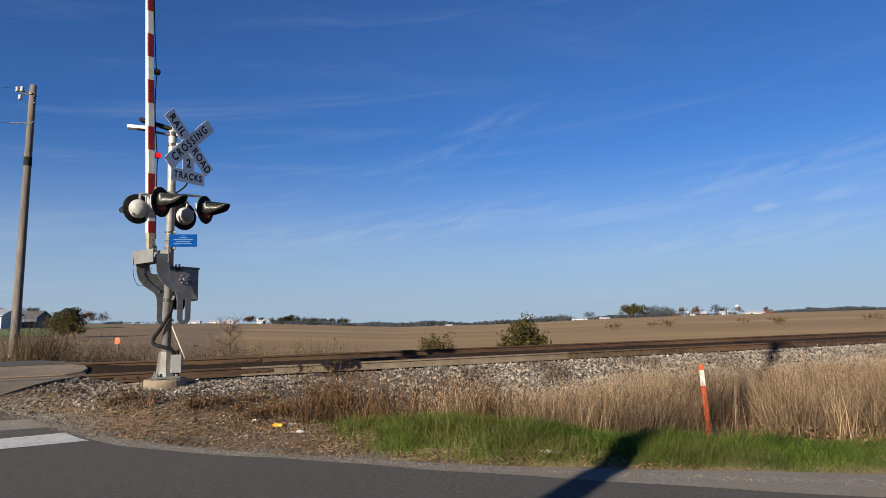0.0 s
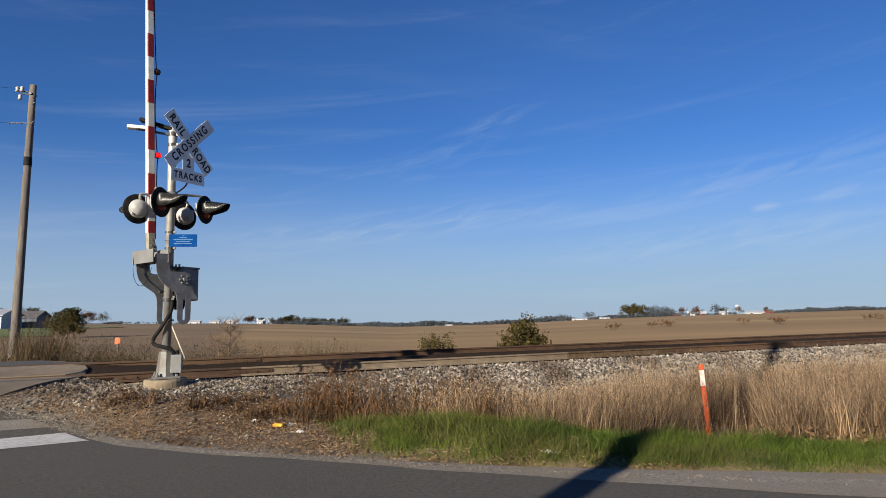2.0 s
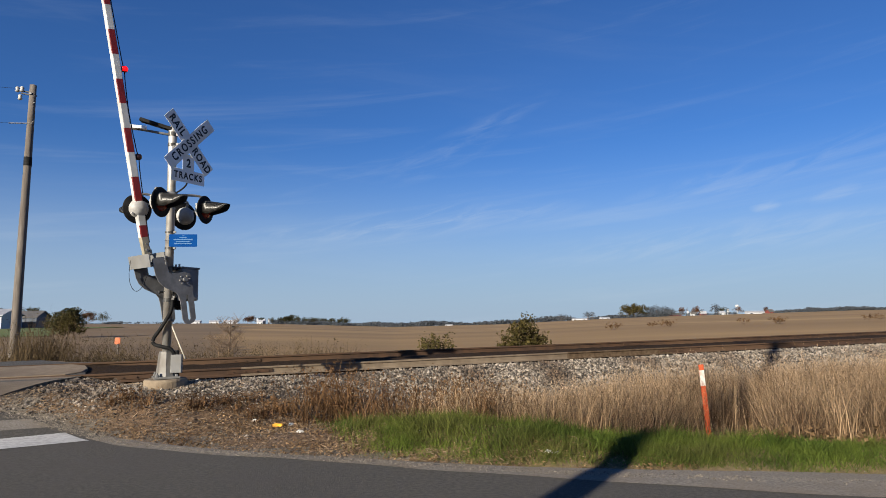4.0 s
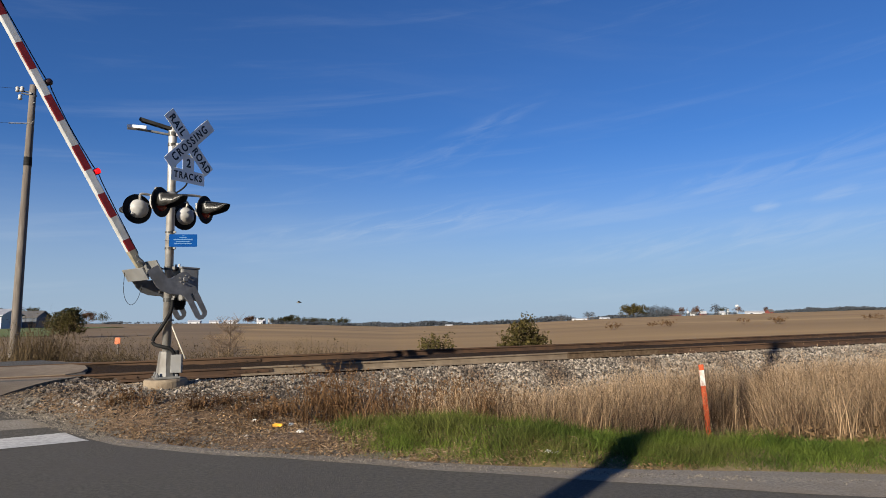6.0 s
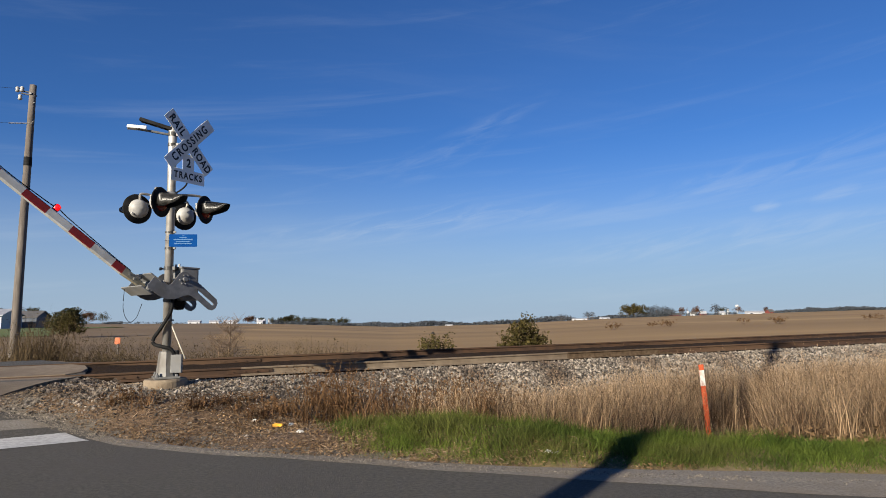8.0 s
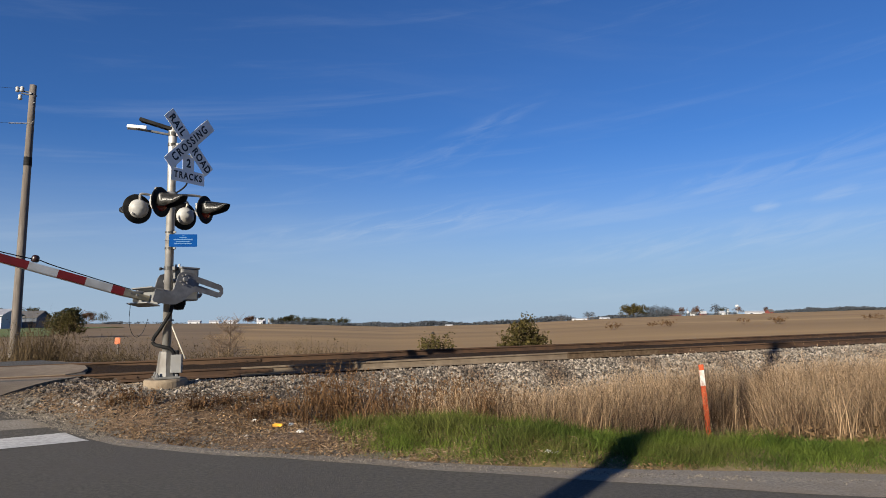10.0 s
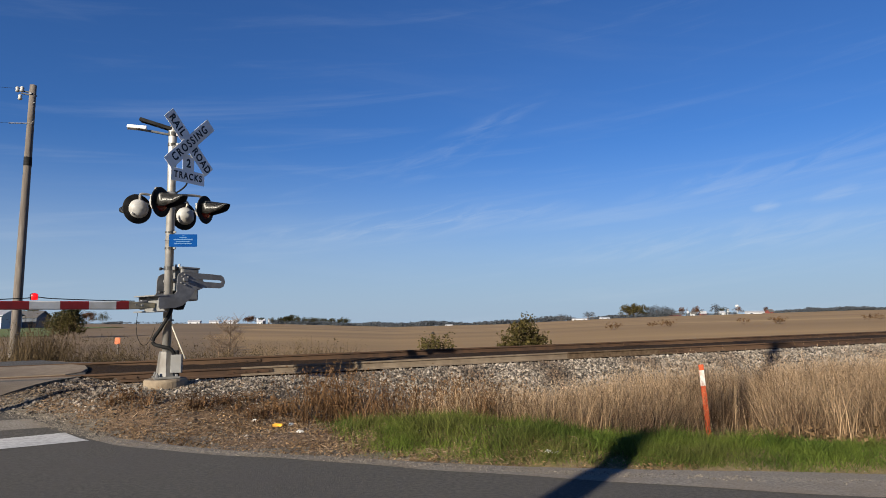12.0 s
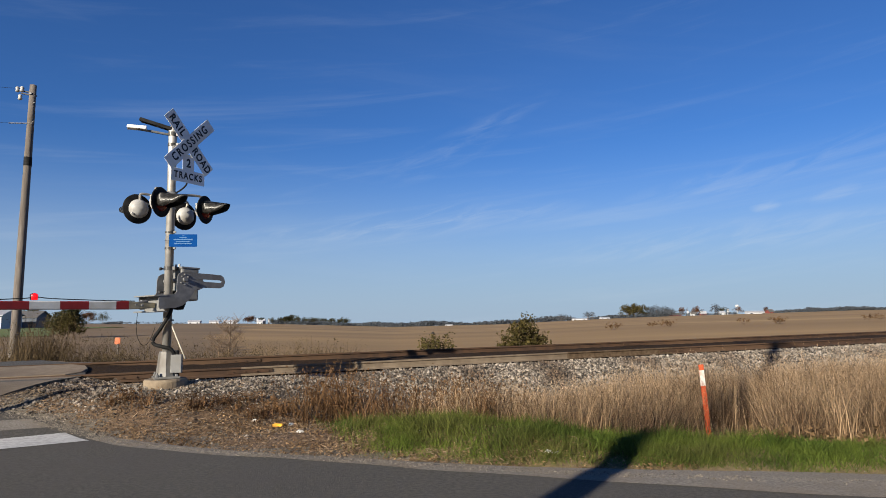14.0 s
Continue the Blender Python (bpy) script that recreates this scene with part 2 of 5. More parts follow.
M_SCRUB = leafy("tan scrub", (0.063, 0.042, 0.020), (0.117, 0.081, 0.041), island=0.5, c3=(0.049, 0.036, 0.017))
M_WEED_LEAF = leafy("limp brown grass leaves", (0.078, 0.041, 0.019), (0.166, 0.098, 0.048), island=0.55)
# soil between the rails, base colour darkened to deepen the near rail's shade
M_SHADED_BED = mat("track bed darkened for rail shade", (0.018, 0.011, 0.0060), (0.037, 0.023, 0.013), scale=20, rough=0.95, bump=0.03, fine=34, spec=0.1)
M_DUSTY_RAIL = mat("dusty weathered rail steel", (0.123, 0.092, 0.061), (0.176, 0.135, 0.092), scale=4, rough=0.9, bump=0.002, fine=80, c3=(0.078, 0.051, 0.031), big=0.3)
M_NOTICE_INK = mat("notice print", (0.07, 0.14, 0.27), (0.10, 0.18, 0.32), scale=30, rough=0.7, spec=0.05)
M_GLASSY = mat("dark window glass", (0.03, 0.035, 0.04), (0.05, 0.055, 0.06), rough=0.1)
M_TRASH_WHITE = mat("white litter", (0.400, 0.390, 0.355), (0.496, 0.484, 0.444), scale=30, rough=0.6)
M_TRASH_YELLOW = mat("yellow litter", (0.600, 0.281, 0.015), (0.656, 0.351, 0.037), scale=30, rough=0.5)
M_TRASH_BLUE = mat("pale blue litter", (0.304, 0.359, 0.414), (0.416, 0.468, 0.518), scale=30, rough=0.4)
M_STAKE_WHITE = mat("flaking white over orange paint", (0.50, 0.48, 0.44), (0.58, 0.55, 0.50), scale=9, rough=0.7, c3=(0.40, 0.09, 0.03), big=7)
M_GUARD = mat("pale guy guard", (0.347, 0.316, 0.238), (0.403, 0.371, 0.290), scale=6, rough=0.6)


# ---------------------------------------------------------------- mesh helpers
def empty(name, m=None):
    o = new(name)
    if m is not None:
        o.matrix_basis = m
    return o


def part(name, bm, material, parent=None, label="", smooth=False):
    me = bpy.data.meshes.new(name)
    if smooth:
        for f in bm.faces:
            f.smooth = True
    bm.to_mesh(me)
    bm.free()
    mats = material if isinstance(material, (list, tuple)) else [material]
    for x in mats:
        me.materials.append(x)
    o = new(name, me)
    if parent is not None:
        o.parent = parent
    if label:
        tagged(o, label)
    return o


def raw(name, verts, faces, material, parent=None, label="", smooth=False, slots=None):
    me = bpy.data.meshes.new(name)
    verts = np.asarray(verts, dtype=np.float32)
    faces = np.asarray(faces, dtype=np.int32)
    k = faces.shape[1]
    me.vertices.add(len(verts))
    me.vertices.foreach_set("co", verts.ravel())
    me.loops.add(faces.size)
    me.loops.foreach_set("vertex_index", faces.ravel())
    me.polygons.add(len(faces))
    me.polygons.foreach_set("loop_start", np.arange(len(faces), dtype=np.int32) * k)
    mats = material if isinstance(material, (list, tuple)) else [material]
    for x in mats:
        me.materials.append(x)
    if slots is not None:
        me.polygons.foreach_set("material_index", np.asarray(slots, dtype=np.int32))
    me.polygons.foreach_set("use_smooth", np.full(len(faces), smooth, dtype=bool))
    me.update(calc_edges=True)
    me.validate()
    o = new(name, me)
    if parent is not None:
        o.parent = parent
    if label:
        tagged(o, label)
    return o


def box(bm, sx, sy, sz, m=None, bevel=0.0):
    r = bmesh.ops.create_cube(bm, size=1.0)
    bmesh.ops.scale(bm, vec=(sx, sy, sz), verts=r["verts"])
    if bevel:
        es = list({e for v in r["verts"] for e in v.link_edges})
        b = bmesh.ops.bevel(bm, geom=es, offset=bevel, segments=2, affect="EDGES", profile=0.6)
        vs = list({v for f in b["faces"] for v in f.verts} | {v for v in r["verts"] if v.is_valid})
    else:
        vs = r["verts"]
    if m is not None:
        bmesh.ops.transform(bm, matrix=m, verts=vs)
    return vs


def rod(bm, a, b, r1, r2=None, seg=12, caps=True):
    a, b = Vector(a), Vector(b)
    d = b - a
    r = bmesh.ops.create_cone(bm, cap_ends=caps, segments=seg, radius1=r1, radius2=r1 if r2 is None else r2, depth=d.length)
    m = Matrix.Translation((a + b) / 2) @ d.to_track_quat("Z", "Y").to_matrix().to_4x4()
    bmesh.ops.transform(bm, matrix=m, verts=r["verts"])
    return r["verts"]


def lathe(bm, profile, m=None, seg=24):
    """Turn a list of (radius, height) round the z axis."""
    rings = []
    for r, z in profile:
        if r < 1e-6:
            rings.append([bm.verts.new((0, 0, z))])
        else:
            rings.append([bm.verts.new((r * math.cos(2 * math.pi * i / seg), r * math.sin(2 * math.pi * i / seg), z)) for i in range(seg)])
    for a, b in zip(rings, rings[1:]):
        for i in range(seg):
            j = (i + 1) % seg
            if len(a) == 1 and len(b) == 1:
                continue
            if len(a) == 1:
                bm.faces.new((a[0], b[j], b[i]))
            elif len(b) == 1:
                bm.faces.new((a[i], a[j], b[0]))
            else:
                bm.faces.new((a[i], a[j], b[j], b[i]))
    vs = [v for r in rings for v in r]
    if m is not None:
        bmesh.ops.transform(bm, matrix=m, verts=vs)
    return vs


def tube(bm, pts, r, seg=8):
    """A hose along smooth points."""
    P = [Vector(p) for p in pts]
    fine = []
    for i in range(len(P) - 1):
        p0, p1, p2, p3 = P[max(i - 1, 0)], P[i], P[i + 1], P[min(i + 2, len(P) - 1)]
        for k in range(6):
            t = k / 6
            fine.append(0.5 * ((2 * p1) + (p2 - p0) * t + (2 * p0 - 5 * p1 + 4 * p2 - p3) * t * t + (3 * p1 - p0 - 3 * p2 + p3) * t ** 3))
    fine.append(P[-1])
    rings = []
    for i, p in enumerate(fine):
        d = (fine[min(i + 1, len(fine) - 1)] - fine[max(i - 1, 0)]).normalized()
        q = d.to_track_quat("Z", "Y")
        rings.append([bm.verts.new(p + q @ Vector((r * math.cos(2 * math.pi * k / seg), r * math.sin(2 * math.pi * k / seg), 0))) for k in range(seg)])
    for a, b in zip(rings, rings[1:]):
        for k in range(seg):
            j = (k + 1) % seg
            bm.faces.new((a[k], a[j], b[j], b[k]))
    bm.faces.new(rings[0][::-1])
    bm.faces.new(rings[-1])


def flat_plate(name, loops, thick, material, parent=None, label="", m=None):
    """A plate of the given thickness cut to closed outlines (the later ones are holes), in its own xy plane."""
    cu = bpy.data.curves.new(name + "_outline", "CURVE")
    cu.dimensions, cu.fill_mode, cu.extrude, cu.bevel_depth, cu.bevel_resolution = "2D", "BOTH", thick / 2 - 0.0015, 0.0015, 1
    for lp in loops:
        s = cu.splines.new("POLY")
        s.points.add(len(lp) - 1)
        for p, (x, y) in zip(s.points, lp):
            p.co = (x, y, 0, 1)
        s.use_cyclic_u = True
    return from_curve(name, cu, material, parent, label, m)


def from_curve(name, cu, material, parent, label, m):
    tmp = new(name + "_tmp", cu)
    me = bpy.data.meshes.new_from_object(tmp.evaluated_get(bpy.context.evaluated_depsgraph_get()))
    bpy.data.objects.remove(tmp)
    me.name = name
    me.materials.clear()
    me.materials.append(material)
    if m is not None:
        me.transform(m)
    o = new(name, me)
    if parent is not None:
        o.parent = parent
    if label:
        tagged(o, label)
    return o


def lettering(name, text, size, material, parent, m, squeeze=1.0, spacing=1.0, label=""):
    cu = bpy.data.curves.new(name + "_text", "FONT")
    cu.body, cu.size, cu.align_x, cu.align_y, cu.extrude, cu.offset = text, size, "CENTER", "CENTER", 0.0015, size * 0.032
    cu.space_character = spacing
    return from_curve(name, cu, material, parent, label, m @ Matrix.Diagonal((squeeze, 1, 1, 1)))


def rounded(x0, y0, x1, y1, r, n=5):
    pts = []
    for cx, cy, a0 in ((x1 - r, y0 + r, -90), (x1 - r, y1 - r, 0), (x0 + r, y1 - r, 90), (x0 + r, y0 + r, 180)):
        for k in range(n + 1):
            a = radians(a0 + 90 * k / n)
            pts.append((cx + r * math.cos(a), cy + r * math.sin(a)))
    return pts


# ---------------------------------------------------------------- lie of the land
RAIL_A, RAIL_B = 0.479, 15.63                     # near rail: y = RAIL_A x + RAIL_B
CS = 1 / math.sqrt(1 + RAIL_A ** 2)
ALONG = Vector((CS, RAIL_A * CS, 0))
ACROSS = Vector((-RAIL_A * CS, CS, 0))
TRACK_ZERO = Vector((0, RAIL_B, 0))
CANT = 0.09
ROAD_FAR = [(70, -7.5), (20, 2.55), (9, 4.75), (3.86, 5.8), (1.66, 6.25), (0.06, 6.66), (-1.16, 7.09), (-2.53, 7.54), (-3.95, 8.22), (-4.78, 8.82), (-5.31, 9.10), (-5.9, 9.38),
            (-6.7, 9.55), (-7.3, 9.95), (-7.1, 10.6), (-6.85, 11.6), (-7.2, 12.9), (-9.6, 15.4), (-15, 22), (-60, 72)]
ROAD_NEAR = [(70, -16), (20, -6), (9, -4.2), (3, -3.5), (1, -3.2), (-1, -2.8), (-3, -2), (-5, -0.5), (-7.5, 1.5), (-9, 3), (-10, 4), (-11, 5.2), (-12, 6.5), (-12.6, 7.4), (-13.0, 8.0),
             (-13.6, 9.0), (-14.3, 10.3), (-16, 13), (-22, 20), (-67, 68)]


def smooth(t):
    t = np.clip(t, 0, 1)
    return t * t * (3 - 2 * t)


def n_of(x, y):
    return (y - RAIL_B - RAIL_A * x) * CS


def road_z(x, y):
    n = n_of(x, y)
    z = 0.50 * smooth((n + 4.5) / 3.8)
    z = np.where(n > -0.3, 0.50 + CANT * n, z)
    return np.where(n > 1.8, 0.662 - 1.5 * smooth((n - 1.8) / 22), z)


def catmull(P, k=8):
    P = [np.array(p, float) for p in P]
    out = []
    for i in range(len(P) - 1):
        p0, p1, p2, p3 = P[max(i - 1, 0)], P[i], P[i + 1], P[min(i + 2, len(P) - 1)]
        for j in range(k):
            t = j / k
            out.append(0.5 * (2 * p1 + (p2 - p0) * t + (2 * p0 - 5 * p1 + 4 * p2 - p3) * t * t + (3 * p1 - p0 - 3 * p2 + p3) * t ** 3))
    out.append(P[-1])
    return np.array(out)


EDGE_FAR = catmull(ROAD_FAR)
EDGE_NEAR = catmull(ROAD_NEAR)
ROAD_POLY = np.vstack([EDGE_FAR, EDGE_NEAR[::-1]])


def inside_road(x, y):
    ins = np.zeros(x.shape, bool)
    Q = np.roll(ROAD_POLY, -1, 0)
    for (x0, y0), (x1, y1) in zip(ROAD_POLY, Q):
        if y0 == y1:
            continue
        c = ((y0 > y) != (y1 > y)) & (x < (x1 - x0) * (y - y0) / (y1 - y0) + x0)
        ins ^= c
    return ins


def dist_edge(x, y, E=EDGE_FAR):
    d = np.full(x.shape, 1e9)
    for (x0, y0), (x1, y1) in zip(E[:-1], E[1:]):
        dx, dy = x1 - x0, y1 - y0
        t = np.clip(((x - x0) * dx + (y - y0) * dy) / (dx * dx + dy * dy), 0, 1)
        d = np.minimum(d, np.hypot(x - x0 - t * dx, y - y0 - t * dy))
    return d


def wave(x, y):
    """Soft unevenness of the soil."""
    return (np.sin(x * 1.7 + 1.3 * np.sin(y * 0.9)) * np.sin(y * 2.1 + 0.7 * np.sin(x * 1.3)) + 0.5 * np.sin(x * 4.3 + y * 3.1) * np.sin(y * 5.3 - x * 2.2))


def ground_z(x, y):
    x, y = np.asarray(x, float), np.asarray(y, float)
    n = n_of(x, y)
    ins = inside_road(x, y)
    dE = np.minimum(dist_edge(x, y), dist_edge(x, y, EDGE_NEAR))
    rz = road_z(x, y)
    # raised gravel pad round the signal, ditch further along
    w = smooth((x + 3.2) / 3.4)
    pad = 0.44 * smooth((n + 5.0) / 3.0) - 0.13 * smooth((n + 1.9) / 1.2)
    mound = np.exp(-((dE - 1.25) / 0.6) ** 2) * smooth((x + 2.2) / 1.8) * (1 - 0.95 * smooth((x - 0.5) / 1.6))
    ditch = 0.17 * mound + 0.03 * smooth(dE / 0.5) - (0.26 + 0.64 * smooth((x - 0.3) / 5.0)) * smooth((dE - 1.2) / 2.6)
    nat = pad * (1 - w) + ditch * w + 0.015 * wave(x, y)
    # ballast bed
    bed = np.where(n < -0.35, 0.285 + (n + 0.35) * 0.42, 0.285 + CANT * np.clip(n, 0, 2.1) + 0.13 * smooth((n - 0.05) / 0.12) * smooth((1.46 - n) / 0.12))
    near = np.maximum(nat, bed)
    near = np.where((n > -0.35), bed, near)
    # far side: shoulder, then the fields
    r = np.hypot(x, y)
    az = np.degrees(np.arctan2(x, np.maximum(y, 1e-3)))
    tgt = np.interp(az, (-60, -36, -27, -18, -13, -4.5, 4.5, 11, 17, 24, 34.7, 60), (-0.001, -0.001, -0.0022, -0.0044, -0.0076, -0.0142, -0.0128, -0.0085, -0.005, -0.0028, 0.0008, 0.001))
    field = 1.5 + tgt * r - 2.5 * np.exp(-r / 260.0) + 0.25 * np.sin(x / 37.0 + 1) * np.sin(y / 51.0) * smooth((r - 40) / 100)
    s = smooth((n - 2.1) / 4.5)
    z = np.where(n > 2.1, 0.47 * (1 - s) + field * s, near)
    # behind the camera the land is level
    z = np.where(y < -8, -0.15 + 0 * x, z)
    m = smooth(dE / 0.9)
    z = np.where(n < 0, rz * (1 - m) + z * m - 0.035 * (1 - m), z)
    z = np.where((n >= 0) & (dE < 3), (rz - 0.02) * (1 - smooth(dE / 3)) + z * smooth(dE / 3), z)
    return np.where(ins, np.minimum(rz - 0.07, z + 9), z)


def gz(x, y):
    return float(ground_z(np.array([x]), np.array([y]))[0])


def stretched(lo, hi, step, far, grow=1.16):
    v = list(np.arange(lo, hi + 1e-6, step))
    s, p = step, hi
    while p < far:
        s *= grow
        p += s
        v.append(p)
    s, p = step, lo
    while p > -far:
        s *= grow
        p -= s
        v.insert(0, p)
    return np.array(v)


def build_ground():
    X, Y = stretched(-12, 15, 0.2, 4200), stretched(-2, 25, 0.2, 4200)
    gx, gy = np.meshgrid(X, Y)
    z = ground_z(gx, gy)
    V = np.stack([gx, gy, z], -1).reshape(-1, 3)
    nx, ny = len(X), len(Y)
    i = (np.arange(ny - 1)[:, None] * nx + np.arange(nx - 1)[None, :]).ravel()
    F = np.stack([i, i + 1, i + nx + 1, i + nx], -1)
    cx, cy = V[F, 0].mean(1), V[F, 1].mean(1)
    n = n_of(cx, cy)
    dE = dist_edge(cx, cy)
    jit = 0.35 * wave(cx * 1.3, cy * 1.3)
    slot = np.zeros(len(F), int)                         # litter soil
    slot[(dE < 0.42 + 0.5 * jit) & (cx < 0.2)] = 6       # gritty shoulder
    slot[(cx + jit > -0.4) & (dE > 0.25)] = 4            # verge
    slot[(cx + jit > -0.8) & (dE > 1.7)] = 3             # ditch
    slot[(n > -2.3 + jit * 0.5) & (n < 3)] = 1           # ballast
    slot[(n > -3.2 + jit) & (cx < -1.2 + jit) & (n < 3) & (dE > 1.1)] = 1
    # strip between the rails, with shade put into its colour
    slot[(n > -0.1) & (n < 1.6)] = 5
    slot[n > 3] = 2
    slot[(n > 3) & (cx < -0.30 * cy - 2.0 + 3.0 * np.sin(cy / 19.0))] = 7   # tilled ground
    o = raw("ground", V, F, [M_LITTER, M_GRAVEL_BED, M_FIELD, M_DITCH, M_VERGE, M_SHADED_BED, M_SHOULDER, M_TILLED], smooth=True, slots=slot)
    tagged(o, "farm land with gravel shoulder, ditch and harvested tan fields", "ground", kind="structure")


def build_road():
    k = 22
    A, B = EDGE_FAR, EDGE_NEAR
    V, F = [], []
    for a, b in zip(A, B):
        for j in range(k + 1):
            t = j / k
            V.append((*(a * (1 - t) + b * t), 0.0))
    V = np.array(V)
    rng = np.random.default_rng(4)
    edge = np.arange(len(V)) % (k + 1) == 0
    V[:, 2] = road_z(V[:, 0], V[:, 1]) + 0.004
    V[edge, :2] += rng.normal(0, 0.012, (edge.sum(), 2))
    m = len(A)
    i = (np.arange(m - 1)[:, None] * (k + 1) + np.arange(k)[None, :]).ravel()
    F = np.stack([i, i + k + 1, i + k + 2, i + 1], -1)
    o = raw("road", V, F, M_ASPHALT, smooth=True)
    tagged(o, "dark grey asphalt road with a crumbling edge", "road", kind="structure")
    # pale worn strip where the asphalt meets the shoulder
    P = EDGE_FAR[16:70]
    V, F = [], []
    for q, p in enumerate(P):
        d = (P[min(q + 1, len(P) - 1)] - P[max(q - 1, 0)])
        nrm = np.array([-d[1], d[0]]) / np.hypot(*d)
        if np.dot(nrm, np.array([-0.3, -1.0])) < 0:
            nrm = -nrm
        wv = 0.20 + 0.025 * math.sin(q * 0.31) + 0.015 * math.sin(q * 0.83) + 0.34 * smooth((p[0] + 0.5) / 4)
        for t in (-0.55, 0.3, 1.0):
            e = p + nrm * wv * t
            V.append((e[0], e[1], road_z(e[0], e[1]) + (0.0095 if t > 0 else -0.006)))
    for q in range(len(P) - 1):
        for j in range(2):
            F.append((q * 3 + j, q * 3 + j + 1, q * 3 + 4 + j, q * 3 + 3 + j))
    o = raw("pavement_edge", V, F, M_OLD_ASPHALT, smooth=True)
    tagged(o, "pale worn gravelly strip along the road edge", "road edge", kind="structure")
    # stop line
    u, v = Vector((0.866, 0.50, 0)), Vector((-0.50, 0.866, 0))
    c = Vector((-4.83, 8.56, 0))
    bm = bmesh.new()
    rows = []
    rng = random.Random(5)
    for q in range(25):
        s = -q * 0.18
        rows.append([bm.verts.new(c + u * (s - 0.40 * t) + v * (t + 0.02 * (rng.random() - 0.5))) for t in (-0.34, -0.17, 0, 0.17, 0.34)])
    for a, b in zip(rows, rows[1:]):
        for j in range(4):
            bm.faces.new((a[j], a[j + 1], b[j + 1], b[j]))
    for w in bm.verts:
        w.co.z = float(road_z(w.co.x, w.co.y)) + 0.010
    bmesh.ops.recalc_face_normals(bm, faces=bm.faces)
    o = part("stop_line", bm, M_STRIPE)
    tagged(o, "worn white painted stop line on the asphalt", "road marking", kind="structure")


def build_old_patch():
    """Paler, older surfacing across the mouth of the crossing road."""
    V, F = [], []
    u = np.array([0.90, 0.42])
    for i in range(9):
        t = i / 8
        e = np.array([-5.38, 9.03]) * (1 - t) + np.array([-5.92, 9.30]) * t + 0.015 * np.array([math.sin(i * 2.1), math.cos(i * 1.7)])
        for j in range(9):
            p = e - u * 0.5 * j - np.array([0.02 * math.sin(i * 3 + j), 0.0])
            V.append((p[0], p[1], float(road_z(p[0], p[1])) + 0.009))
    for i in range(8):
        for j in range(8):
            F.append((i * 9 + j, i * 9 + j + 1, i * 9 + j + 10, i * 9 + j + 9))
    o = raw("road_patch", V, F, M_OLD_ASPHALT, smooth=True)
    tagged(o, "paler old asphalt strip beyond the stop line", "road", kind="structure")


def build_green_field():
    D = np.linspace(92, 190, 30)
    U = np.linspace(0, 1, 24)
    V = []
    for d in D:
        right = -0.60 + 0.05 * math.sin(d / 9.0) * 0.3 + 0.09 * smooth((d - 150) / 40)
        for u in U:
            s = -1.2 + (right + 1.2) * u
            V.append((s * d, d, 0))
    V = np.array(V)
    V[:, 2] = ground_z(V[:, 0], V[:, 1]) + 0.12
    i = (np.arange(len(D) - 1)[:, None] * len(U) + np.arange(len(U) - 1)[None, :]).ravel()
    o = raw("green_field", V, np.stack([i, i + 1, i + len(U) + 1, i + len(U)], -1), M_GREEN_FIELD, smooth=True)
    tagged(o, "strip of green crop below the farm", "field", kind="structure")


build_ground()
build_road()
build_old_patch()
build_green_field()


# ---------------------------------------------------------------- railway
def T(a, n, z):
    return TRACK_ZERO + ALONG * a + ACROSS * n + Vector((0, 0, z))


TRACK_FRAME = Matrix((( ALONG.x, ACROSS.x, 0, 0), (ALONG.y, ACROSS.y, 0, RAIL_B), (0, 0, 1, 0), (0, 0, 0, 1)))
RAIL_PROFILE = [(-0.07, 0), (-0.07, 0.012), (-0.025, 0.028), (-0.009, 0.05), (-0.009, 0.125), (-0.036, 0.145), (-0.037, 0.172), (-0.028, 0.181),
                (0.028, 0.181), (0.037, 0.172), (0.036, 0.145), (0.009, 0.125), (0.009, 0.05), (0.025, 0.028), (0.07, 0.012), (0.07, 0)]


def build_rail(name_label, n0, z0, a0, a1, dusty=False):
    track = empty("rail", TRACK_FRAME)
    tagged(track, name_label, "rail", group="rails of the track")
    bm = bmesh.new()
    steps = [a0, -40, -12, -4.75, 0, 3.6, 7.3, 12, 30, 60, a1]
    rings = [[bm.verts.new((a, n0 + y, z0 + z)) for y, z in RAIL_PROFILE] for a in steps]
    k = len(RAIL_PROFILE)
    for q, (r0, r1) in enumerate(zip(rings, rings[1:])):
        for i in range(k):
            j = (i + 1) % k
            f = bm.faces.new((r0[i], r1[i], r1[j], r0[j]))
            f.material_index = 1 if i == 7 else (2 if dusty and q in (3, 4) else (1 if dusty and q == 5 else 0))
    bm.faces.new(rings[0])
    bm.faces.new(rings[-1][::-1])
    bmesh.ops.recalc_face_normals(bm, faces=bm.faces)
    part("rail_bar", bm, [M_RAIL, M_RAIL_TOP, M_DUSTY_RAIL], track)
    for a in (-6.6, -4.55, 7.3, 18.9):
        bm = bmesh.new()
        box(bm, 0.92, 0.02, 0.075, Matrix.Translation((a, n0 - 0.021, z0 + 0.088)), 0.004)
        for q in (-0.36, -0.12, 0.12, 0.36):
            rod(bm, (a + q, n0 - 0.03, z0 + 0.088), (a + q, n0 - 0.055, z0 + 0.088), 0.016, seg=6)
        part("joint_bar", bm, M_RAIL, track)
    return track


